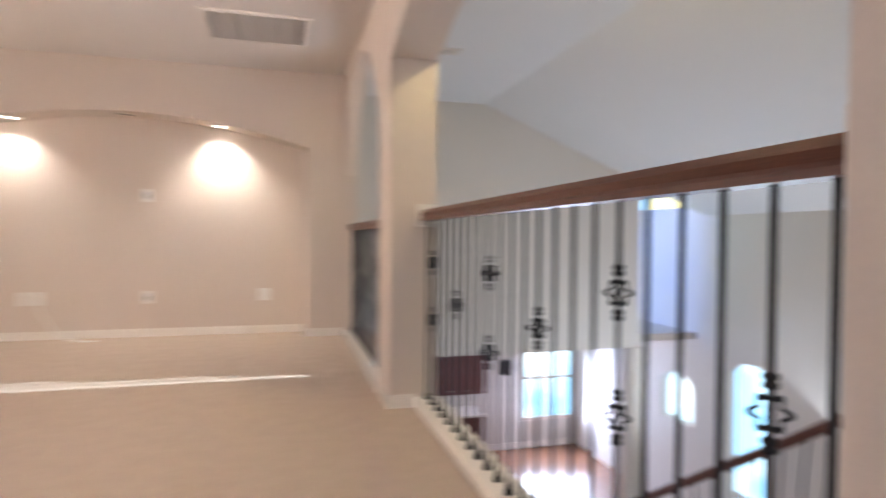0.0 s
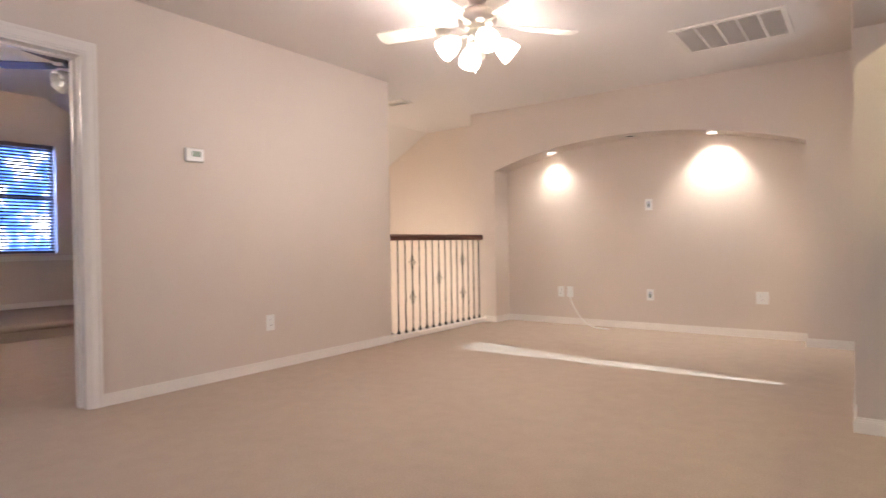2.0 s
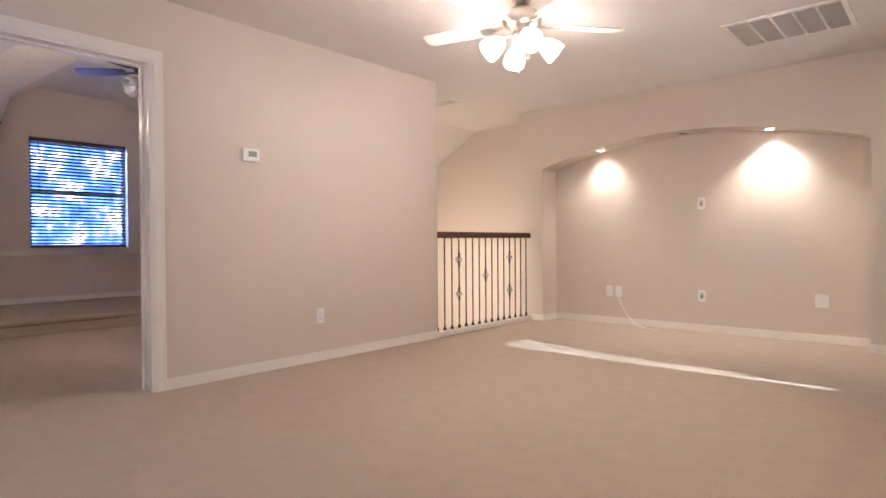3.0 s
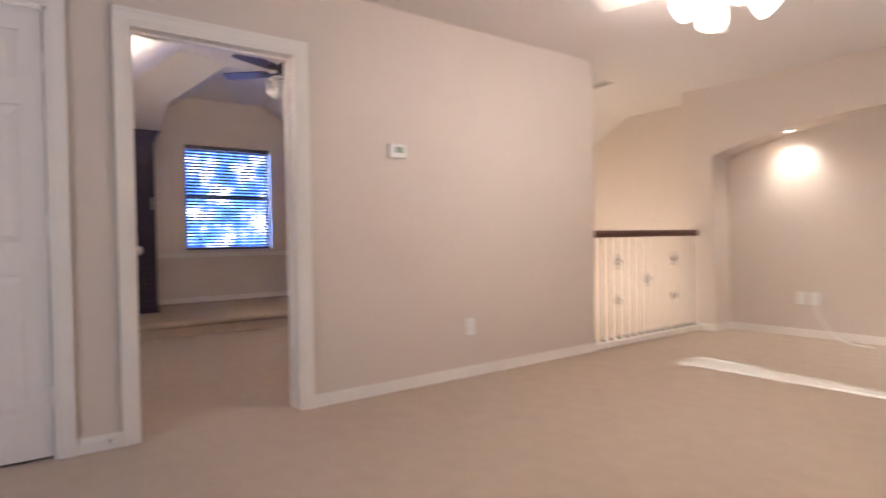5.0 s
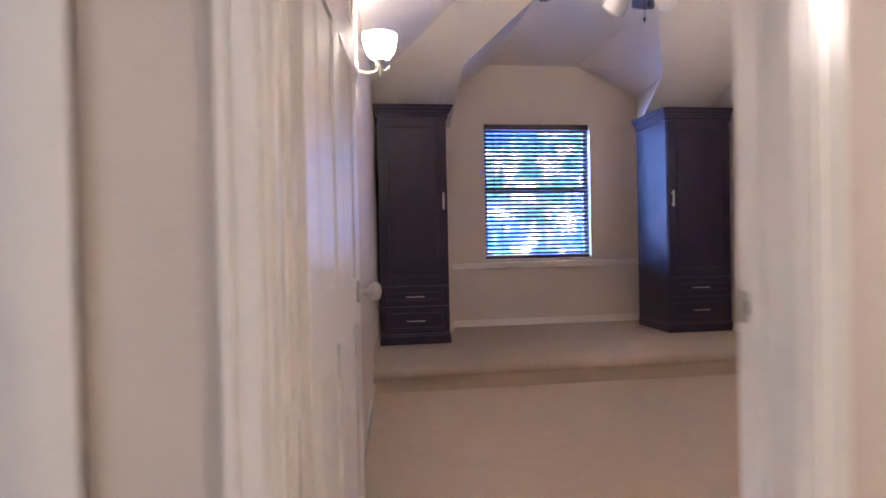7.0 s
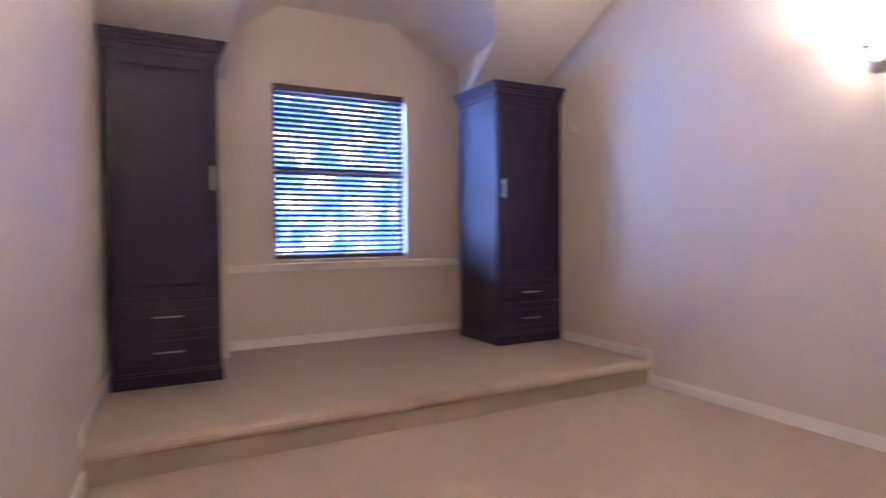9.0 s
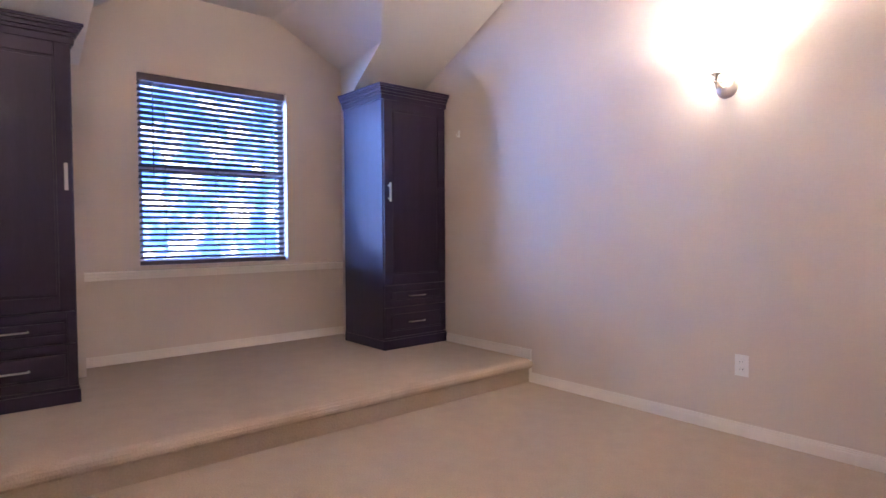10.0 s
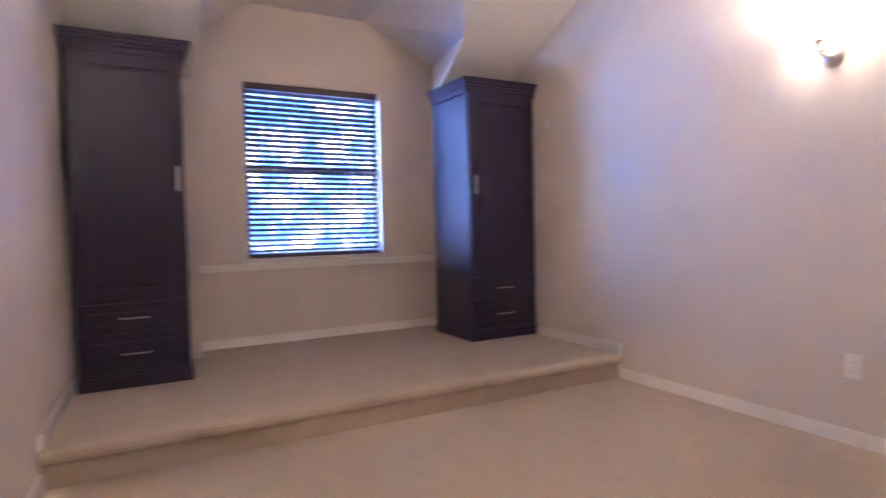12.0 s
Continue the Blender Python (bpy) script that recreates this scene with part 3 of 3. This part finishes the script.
# ---- ceiling fans ----


def ceiling_fan(label, x, y, ceiling, drop, blade_mat, metal, shade_mat, lit, turn, blades=5):
    z0 = -drop
    f = thing("ceiling_fan", label, "ceiling fan", pose(x, y, ceiling, 0, 0, turn))
    part("canopy", lathe([(0.072, 0.0), (0.070, -0.02), (0.045, -0.055), (0.018, -0.062)]), metal, f)
    part("downrod", lathe([(0.011, -0.06), (0.011, z0 + 0.06)], 12), metal, f)
    part("motor_housing", lathe([(0.03, z0 + 0.075), (0.085, z0 + 0.065), (0.115, z0 + 0.035), (0.12, z0), (0.112, z0 - 0.03), (0.075, z0 - 0.05), (0.055, z0 - 0.055)], 32), metal, f)
    part("switch_housing", lathe([(0.055, z0 - 0.05), (0.06, z0 - 0.075), (0.058, z0 - 0.12), (0.035, z0 - 0.135), (0.01, z0 - 0.14)], 24), metal, f)
    outline = [(0.20, -0.048), (0.24, -0.058), (0.50, -0.068), (0.63, -0.070), (0.655, -0.058), (0.665, 0.0), (0.655, 0.058), (0.63, 0.070), (0.50, 0.068), (0.24, 0.058), (0.20, 0.048)]
    blade = mesh_of("blade", prism(outline, "z", -0.004, 0.004), blade_mat)
    iron = mesh_of("blade_iron", prism([(0.09, -0.018), (0.17, -0.012), (0.21, -0.04), (0.27, -0.035), (0.28, 0.0), (0.27, 0.035), (0.21, 0.04), (0.17, 0.012), (0.09, 0.018)], "z", -0.011, -0.005), metal)
    for k in range(blades):
        m = pose(0, 0, z0 - 0.02, 0, 0, k * 360 / blades) @ pose(0, 0, 0, 11, 0, 0)
        b = part("blade", blade, blade_mat, f, m=m)
        part("blade_iron", iron, metal, b)
    arm = mesh_of("lamp_arm", tube([(0.04, 0, z0 - 0.10), (0.085, 0, z0 - 0.095), (0.115, 0, z0 - 0.11), (0.125, 0, z0 - 0.125)], 0.009, 10), metal)
    prof = [(0.026, 0.0), (0.034, -0.012), (0.053, -0.040), (0.064, -0.075), (0.069, -0.110), (0.068, -0.128), (0.064, -0.128), (0.060, -0.105), (0.046, -0.036), (0.02, -0.006)]
    shade = mesh_of("shade", lathe(prof, 24), shade_mat)
    bulb = mesh_of("bulb", lathe([(0.012, -0.02), (0.014, -0.04), (0.026, -0.07), (0.026, -0.085), (0.012, -0.10)], 16), shade_mat)
    for k in range(4):
        q = pose(0, 0, 0, 0, 0, SHADE_TURN + k * 90)
        part("lamp_arm", arm, metal, f, m=q)
        s = part("shade", shade, shade_mat, f, "glass lamp shade", q @ pose(0.122, 0, z0 - 0.12, 0, -52, 0))
        part("bulb", bulb, shade_mat, s)
    for k, l in ((0, 0.10), (1, 0.17)):
        c = part("pull_chain", lathe([(0.0018, z0 - 0.13), (0.0018, z0 - 0.13 - l)], 6, m=pose(0.02 - 0.04 * k, 0.02, 0)), metal, f)
        part("pull_fob", lathe([(0.003, 0), (0.008, -0.012), (0.008, -0.022), (0.003, -0.03)], 10, m=pose(0.02 - 0.04 * k, 0.02, z0 - 0.13 - l)), metal, c)
    return f


ceiling_fan("white ceiling fan with four lit glass shades", *FAN, 2.44, 0.16, BLADE, NICKEL, SHADE_ON, True, FAN_TURN)
ceiling_fan("dark ceiling fan with unlit glass shades", -4.86, 2.17, 2.97, 0.37, ESPRESSO, IRON, SHADE_OFF, False, 9)
for k in range(4):
    a = radians(FAN_TURN + SHADE_TURN + 90 * k)
    lamp("fan_bulb", "POINT", (FAN[0] + 0.275 * math.cos(a), FAN[1] + 0.275 * math.sin(a), 2.44 - 0.16 - 0.225), 2.85, WARM, 0.03)

# ---- wardrobes ----


def bar_handle(length, bm=None):
    bm = bm or bmesh.new()
    tube([(0.0, 0, 0), (0.022, 0, 0), (0.028, 0.008, 0), (0.028, length - 0.008, 0), (0.022, length, 0), (0.0, length, 0)], 0.005, 8, bm)
    return bm


def panel_front(name, parent, w, h, rim, m):
    """A front with a proud frame and a raised field; front face along +x."""
    o = part(name, boxes((0, 0.012, 0, w, 0, h)), ESPRESSO, parent, m=m)
    for n, y0, y1, z0, z1 in (("stile", 0, rim, 0, h), ("stile", w - rim, w, 0, h), ("rail", rim, w - rim, 0, rim), ("rail", rim, w - rim, h - rim, h)):
        part(n, boxes((0.012, 0.022, y0, y1, z0, z1), bevel=0.003), ESPRESSO, o)
    r2 = rim + 0.012
    part("field", boxes((0.012, 0.019, r2, w - r2, r2, h - r2), bevel=0.006), ESPRESSO, o)
    return o


def wardrobe(label, m, handle_right, W=0.66):
    """Tall cabinet: front towards +x, y from 0 to W, z from 0."""
    D, H = 0.58, 2.106
    o = thing("wardrobe", label, "wardrobe", m)
    part("body", boxes((-D, 0, 0.008, W - 0.008, 0.085, H - 0.07), bevel=0.002), ESPRESSO, o)
    part("plinth", boxes((-D, 0.024, 0, W, 0, 0.075), (-D, 0.016, 0.004, W - 0.004, 0.075, 0.092), bevel=0.004), ESPRESSO, o)
    bm = bmesh.new()
    for i, (g, z0, z1) in enumerate(((0.008, H - 0.115, H - 0.075), (0.018, H - 0.075, H - 0.055), (0.030, H - 0.055, H - 0.032), (0.042, H - 0.032, H - 0.018), (0.050, H - 0.018, H))):
        box(bm, -D, g + 0.01, -g, W + g, z0, z1, bevel=0.003)
    part("crown", bm, ESPRESSO, o, "stepped crown moulding")
    d = panel_front("door", o, W - 0.03, 1.465, 0.075, pose(0, 0.015, 0.525))
    hy = W - 0.03 - 0.035 if handle_right else 0.035
    part("handle", boxes((0.028, 0.034, -0.009, 0.009, 0, 0.15), (0, 0.029, -0.006, 0.006, 0.018, 0.030), (0, 0.029, -0.006, 0.006, 0.120, 0.132), bevel=0.0015), NICKEL, d, "flat vertical brushed nickel handle", pose(0.022, hy, 0.66))
    for z, h in ((0.10, 0.235), (0.345, 0.17)):
        dr = panel_front("drawer", o, W - 0.03, h, 0.045, pose(0, 0.015, z))
        part("handle", bar_handle(0.15), NICKEL, dr, "brushed nickel bar handle", pose(0.020, (W - 0.03) / 2 - 0.075, h / 2 - 0.008))
    return o


wardrobe("tall espresso wardrobe with two drawers beside the dormer window", pose(-6.935, 0.742, STEP), True, 0.626)
wardrobe("tall espresso wardrobe with two drawers in the platform corner", pose(-6.935, 3.43, STEP), False, 0.655)

# ---- bedroom window, blind, view ----


def window(name, x, y0, y1, z0, z1, side, label):
    o = thing(name, label, "window", pose(x, 0, 0))
    o["kind"] = "structure"
    f = 0.045
    part("window_frame", boxes((-0.03, 0.03, y0, y0 + f, z0, z1), (-0.03, 0.03, y1 - f, y1, z0, z1), (-0.03, 0.03, y0 + f, y1 - f, z0, z0 + f), (-0.03, 0.03, y0 + f, y1 - f, z1 - f, z1)), VINYL, o)
    zm = (z0 + z1) / 2 + 0.02
    part("meeting_rail", boxes((-0.025, 0.028, y0 + f, y1 - f, zm - 0.022, zm + 0.022)), VINYL, o)
    for a, b in ((z0 + f, zm - 0.022), (zm + 0.022, z1 - f)):
        p = part("pane", boxes((-0.004, 0.004, y0 + f, y1 - f, a, b)), GLASS, o)
        p.visible_shadow = False
    return o


window("window_1", -7.95, *WY, *WZ, 1, "two-sash window with pale frame behind a blind")


def blind(x, y0, y1, z0, z1, tilt, n, label):
    o = thing("window_blind", label, "blind", pose(x, 0, 0))
    part("headrail", boxes((-0.028, 0.032, y0, y1, z1 - 0.055, z1), bevel=0.003), BLIND, o)
    part("bottom_rail", boxes((-0.024, 0.024, y0, y1, z0, z0 + 0.03), bevel=0.003), BLIND, o)
    slat = mesh_of("slat", boxes((-0.024, 0.024, y0 + 0.004, y1 - 0.004, -0.0015, 0.0015)), BLIND)
    span = z1 - 0.075 - z0 - 0.05
    for i in range(n):
        part("slat", slat, BLIND, o, m=pose(0, 0, z0 + 0.055 + span * i / (n - 1), 0, tilt, 0))
    for k in (0.16, 0.5, 0.84):
        y = y0 + (y1 - y0) * k
        part("ladder_cord", boxes((0.0255, 0.0275, y - 0.002, y + 0.002, z0 + 0.02, z1 - 0.05), (-0.0275, -0.0255, y - 0.002, y + 0.002, z0 + 0.02, z1 - 0.05)), BLIND, o)
    part("tilt_wand", lathe([(0.004, z1 - 0.75), (0.004, z1 - 0.06)], 8, m=pose(0.034, y0 + 0.10, 0)), BLIND, o)
    return o


blind(-7.862, WY[0] + 0.006, WY[1] - 0.02, WZ[0] + 0.006, WZ[1] - 0.003, -24, 31, "dark wooden slatted blind lowered with open slats")
bd = new("backdrop_trees", mesh_of("backdrop_trees", boxes((-16.1, -16.0, -12, 17, -3.5, 14)), TREES))
tagged(bd, "sunlit trees and sky beyond the bedroom window", "backdrop", kind="structure")
bd = new("backdrop_day", mesh_of("backdrop_day", boxes((1, 9.0, 12.5, 12.6, -4, 2)), DAYLIGHT))
tagged(bd, "bright daylight beyond the lower windows", "backdrop", kind="structure")
bd = new("backdrop_entry", mesh_of("backdrop_entry", boxes((7.5, 7.6, 5.2, 11.0, -3.2, -0.2)), DAYLIGHT))
tagged(bd, "bright daylight beyond the arched opening", "backdrop", kind="structure")


# ---- wall lamps ----


def sconce(label, x, y, z, s, watts):
    """A nickel back plate and arm with an upward glass bowl; s: the way out of the wall along y."""
    o = thing("wall_sconce", label, "wall lamp", pose(x, y, z, 0, 0, 0 if s < 0 else 180))
    part("back_plate", lathe([(0.060, 0.0), (0.060, 0.008), (0.050, 0.020), (0.028, 0.028), (0.01, 0.03)], 28, m=pose(0, 0, 0, 90, 0, 0)), NICKEL, o)
    part("arm", tube([(0, -0.02, 0), (0, -0.06, -0.012), (0, -0.105, -0.005), (0, -0.13, 0.02), (0, -0.13, 0.05)], 0.008, 10), NICKEL, o)
    part("holder", lathe([(0.006, -0.02), (0.012, -0.012), (0.010, 0.0), (0.026, 0.012), (0.030, 0.024), (0.02, 0.026)], 20, m=pose(0, -0.13, 0.035)), NICKEL, o)
    part("finial", lathe([(0.002, -0.062), (0.007, -0.054), (0.008, -0.046), (0.004, -0.038), (0.010, -0.028), (0.006, -0.018)], 12, m=pose(0, -0.13, 0.035)), NICKEL, o)
    for q in (-60, 60, 180):
        part("leaf", tube([(0, 0, -0.022), (0, 0.022, -0.030), (0, 0.036, -0.022), (0, 0.044, -0.010)], 0.004, 6), NICKEL, o, m=pose(0, -0.13, 0.035, 0, 0, q))
    part("shade", lathe([(0.026, 0.0), (0.050, 0.012), (0.070, 0.040), (0.080, 0.085), (0.083, 0.115), (0.079, 0.115), (0.074, 0.085), (0.064, 0.042), (0.045, 0.018), (0.02, 0.008)], 28, m=pose(0, -0.13, 0.055)), SCONCE_ON, o, "glowing frosted glass bowl")
    lamp("sconce_bulb", "POINT", (x, y + s * 0.13, z + 0.156), watts, (1.0, 0.87, 0.78), 0.03)
    return o


sconce("nickel wall sconce with a glowing glass bowl", -4.555, YB, 1.90, -1, 7)
sconce("nickel wall sconce with a glowing glass bowl", -4.65, 0.580, 1.90, 1, 10)

# ---- plates, thermostat, vents ----


def outlet(x, y, z, turn, kind="duplex", w=0.072, h=0.117):
    """A wall plate; front along -y before it is turned."""
    names = {"duplex": "white duplex wall outlet", "cable": "white cable plate with a dark opening", "blank": "white wall plate with a plug"}
    o = thing("wall_outlet", names[kind], "outlet", pose(x, y, z, 0, 0, turn))
    part("plate", boxes((-w / 2, w / 2, -0.006, 0, -h / 2, h / 2), bevel=0.002), PLASTIC, o)
    if kind == "duplex":
        for dz in (-0.02, 0.02):
            p = part("socket", boxes((-0.0165, 0.0165, -0.009, -0.005, dz - 0.014, dz + 0.014), bevel=0.002), PLASTIC, o)
            part("slot", boxes((-0.008, -0.006, -0.0095, -0.0085, dz - 0.004, dz + 0.005), (0.006, 0.008, -0.0095, -0.0085, dz - 0.004, dz + 0.005)), DARK, p)
    elif kind == "cable":
        part("opening", boxes((-0.017, 0.017, -0.0075, -0.0055, -0.033, 0.033)), VINYL, o)
        part("connector", boxes((-0.008, 0.008, -0.014, -0.007, -0.022, 0.008)), LCD, o)
    else:
        part("socket", boxes((-0.0165, 0.0165, -0.009, -0.005, -0.033, 0.033)), PLASTIC, o)
    return o


outlet(XW, 2.58, 0.35, 90)
outlet(-0.895, 5.92, 1.29, 0, "cable")
outlet(-0.89, 5.92, 0.36, 0, "cable")
outlet(0.13, 5.92, 0.37, 0, "duplex", 0.105, 0.117)
outlet(-1.88, 5.92, 0.36, 0)
outlet(-1.77, 5.92, 0.36, 0, "blank")
outlet(-4.46, YB, 0.385, 0)
cable = thing("power_cord", "white cord trailing from an outlet onto the carpet", "cord")
part("cord", tube([(-1.77, 5.88, 0.35), (-1.75, 5.86, 0.30), (-1.71, 5.87, 0.20), (-1.64, 5.87, 0.09), (-1.57, 5.86, 0.03), (-1.48, 5.80, 0.008), (-1.38, 5.72, 0.006), (-1.26, 5.70, 0.006)], 0.006, 8), PLASTIC, cable)
part("plug", boxes((-1.79, -1.75, 5.87, 5.912, 0.335, 0.385), bevel=0.006), PLASTIC, cable)

t = thing("thermostat", "white thermostat with a small grey display", "thermostat", pose(XW, 1.99, 1.535))
part("housing", boxes((0, 0.026, -0.065, 0.065, -0.045, 0.045), bevel=0.008), PLASTIC, t)
part("display", boxes((0.0255, 0.0272, -0.022, 0.040, -0.012, 0.026)), LCD, t)
part("buttons", boxes((0.0255, 0.0275, -0.03, 0.04, -0.034, -0.026)), PLASTIC, t)

v = thing("ceiling_vent", "large white return-air grille set in the ceiling", "vent", pose(0.13, 4.54, 2.44))
part("backing", boxes((-0.33, 0.33, -0.28, 0.28, -0.004, -0.001)), mat("vent_shadow", (0.42, 0.38, 0.34), 0.8), v)
part("frame", boxes((-0.37, 0.37, -0.31, -0.275, -0.014, 0), (-0.37, 0.37, 0.275, 0.31, -0.014, 0), (-0.37, -0.335, -0.275, 0.275, -0.014, 0), (0.335, 0.37, -0.275, 0.275, -0.014, 0), bevel=0.003), TRIM, v)
for k in range(1, 5):
    part("bar", boxes((-0.335 + 0.134 * k - 0.008, -0.335 + 0.134 * k + 0.008, -0.275, 0.275, -0.013, -0.004)), TRIM, v)
GRILLE = mat("grille_grey", (0.68, 0.62, 0.57), 0.5, var=0.05, scale=20)
slat = mesh_of("slat", boxes((-0.333, 0.333, -0.007, 0.007, -0.0008, 0.0008)), GRILLE)
for k in range(30):
    part("slat", slat, GRILLE, v, m=pose(0, -0.265 + 0.53 * k / 29, -0.009, 50, 0, 0))


def small_vent(x, y, z, label, m=None):
    o = thing("ceiling_register", label, "vent", m or pose(x, y, z))
    part("frame", boxes((-0.15, 0.15, -0.085, -0.06, -0.01, 0), (-0.15, 0.15, 0.06, 0.085, -0.01, 0), (-0.15, -0.125, -0.06, 0.06, -0.01, 0), (0.125, 0.15, -0.06, 0.06, -0.01, 0), bevel=0.002), TRIM, o)
    part("backing", boxes((-0.125, 0.125, -0.06, 0.06, -0.003, -0.001)), DARK, o)
    for k in range(6):
        part("louvre", boxes((-0.125, 0.125, -0.052 + 0.02 * k, -0.048 + 0.02 * k, -0.009, -0.003)), TRIM, o)


small_vent(-3.16, 4.62, 2.445, "small ceiling register above the stairs")
small_vent(1.68, 5.13, 2.60, "small grey register in the hall ceiling")

hl = thing("flush_ceiling_light", "small round flush lamp on the hall ceiling", "ceiling light", pose(1.58, 2.55, 2.60))
part("base", lathe([(0.11, 0.0), (0.11, -0.015), (0.09, -0.03), (0.02, -0.032)], 28), NICKEL, hl)
part("socket", lathe([(0.02, -0.03), (0.018, -0.10), (0.012, -0.11)], 14), PLASTIC, hl)

# recessed lights in the arch
for sx, z, on in ((-1.92, 1.911, True), (-1.03, 1.991, False), (-0.25, 1.930, True)):
    o = thing("recessed_light", "lit recessed spotlight in the arch" if on else "unlit recessed spotlight in the arch", "recessed light", pose(sx, 5.77, z))
    part("trim_ring", lathe([(0.058, 0.012), (0.060, -0.004), (0.045, -0.008), (0.042, 0.012)], 24), TRIM, o)
    part("lens", lathe([(0.041, -0.002), (0.041, -0.005)], 24), SPOT_ON if on else DARK, o)

# ---- lower storey furniture ----


def kitchen_cabinet(name, label, x0, x1, y0, y1, z0, z1, n):
    o = thing(name, label, "cabinet", pose(x0, y0, z0))
    w, h = (x1 - x0) / n, z1 - z0
    part("body", boxes((0, x1 - x0, 0.022, y1 - y0, 0, h)), CHERRY, o)
    for k in range(n):
        d = part("door", boxes((w * k + 0.008, w * k + w - 0.008, 0, 0.021, 0.01, h - 0.01), (w * k + 0.07, w * k + w - 0.07, -0.005, 0.0, 0.07, h - 0.07), bevel=0.003), CHERRY, o)
        part("knob", lathe([(0.006, 0), (0.006, 0.012), (0.012, 0.018), (0.010, 0.026)], 12, m=pose(w * k + w - 0.04, 0, 0.08, 90, 0, 0)), NICKEL, d)
    return o


kitchen_cabinet("wall_cabinet", "reddish-brown wall cabinet on the storey below", 3.0, 3.92, 10.25, 10.6, -1.98, -1.25, 3)
kitchen_cabinet("base_cabinet", "reddish-brown base cabinet on the storey below", 2.9, 3.8, 10.0, 10.6, ZL, ZL + 0.88, 2)
cw = thing("worktop", "pale worktop on the base cabinet", "worktop", pose(2.9, 10.0, ZL + 0.88))
part("slab", boxes((-0.02, 0.92, -0.02, 0.6, 0, 0.035), bevel=0.004), TRIM, cw)
o = thing("window_2", "tall bright window with white muntins", "window", pose(0, 10.65, 0))
o["kind"] = "structure"
part("window_frame", boxes((4.75, 4.81, -0.03, 0.03, -2.68, -1.0), (5.89, 5.95, -0.03, 0.03, -2.68, -1.0), (4.81, 5.89, -0.03, 0.03, -2.68, -2.62), (4.81, 5.89, -0.03, 0.03, -1.06, -1.0)), TRIM, o)
part("mullion", boxes((5.32, 5.38, -0.03, 0.03, -2.62, -1.06)), TRIM, o)
for x0, x1 in ((4.81, 5.32), (5.38, 5.89)):
    part("meeting_rail", boxes((x0, x1, -0.02, 0.02, -1.86, -1.82)), TRIM, o)
wo = thing("wall_ornament", "dark round ornament hanging on the white wall below", "wall ornament", pose(4.47, 10.598, -1.59))
part("disc", lathe([(0.15, 0.0), (0.16, 0.012), (0.15, 0.025), (0.05, 0.032), (0.01, 0.033)], 24, m=pose(0, 0, 0, 90, 0, 0)), IRON, wo)
structure("baseboard", boxes((1.0, 6.0, 10.585, 10.6, ZL, ZL + 0.12)), TRIM)

# stair rail descending in the hall
sr = thing("stair_railing", "dark stair railing rising through the hall", "railing", pose(0, 0, 0))
A, B = Vector((2.62, 4.82, -1.75)), Vector((3.30, 1.7, 0.55))
part("handrail", tube([A.lerp(B, k / 6) for k in range(7)], 0.032, 10), RAILWOOD, sr, "reddish-brown wooden handrail")
part("stringer", prism([(A.y, A.z - 1.25), (A.y, A.z - 0.95), (B.y, B.z - 0.95), (B.y, B.z - 1.25)], "x", 2.98, 3.04), TRIM, sr)
for k in range(22):
    p = A.lerp(B, (k + 0.5) / 22)
    part("baluster", tube([p, (3.0, p.y, p.z - 0.95)], 0.008, 6), IRON, sr)

# ---- small fittings ----
sp = thing("strike_plate", "brushed nickel strike plate on the door jamb", "strike plate", pose(-2.80, D1[1] - 0.0145, 0.94))
part("plate", boxes((-0.035, 0.015, -0.0015, 0.0, -0.03, 0.03)), NICKEL, sp)
part("latch_hole", boxes((-0.02, 0.0, -0.002, -0.0012, -0.012, 0.012)), DARK, sp)
ds = thing("door_stop", "small spring door stop on the baseboard", "door stop", pose(XW + 0.014, 0.36, 0.045, 0, 90, 0))
part("spring", lathe([(0.010, 0.0), (0.010, 0.006)] + [(0.005 + 0.0015 * (k % 2), 0.006 + 0.004 * k) for k in range(14)], 10), NICKEL, ds)
part("rubber_tip", lathe([(0.008, 0.058), (0.009, 0.066), (0.006, 0.074)], 10), PLASTIC, ds)
hk = thing("wall_hook", "small white hook on the wall beside the wardrobe", "hook", pose(-6.75, YB, 1.93))
part("base", boxes((-0.012, 0.012, -0.006, 0, -0.03, 0.03), bevel=0.003), PLASTIC, hk)
part("prong", tube([(0, -0.004, -0.015), (0, -0.02, -0.025), (0, -0.028, -0.015), (0, -0.028, 0.0)], 0.004, 8), PLASTIC, hk)
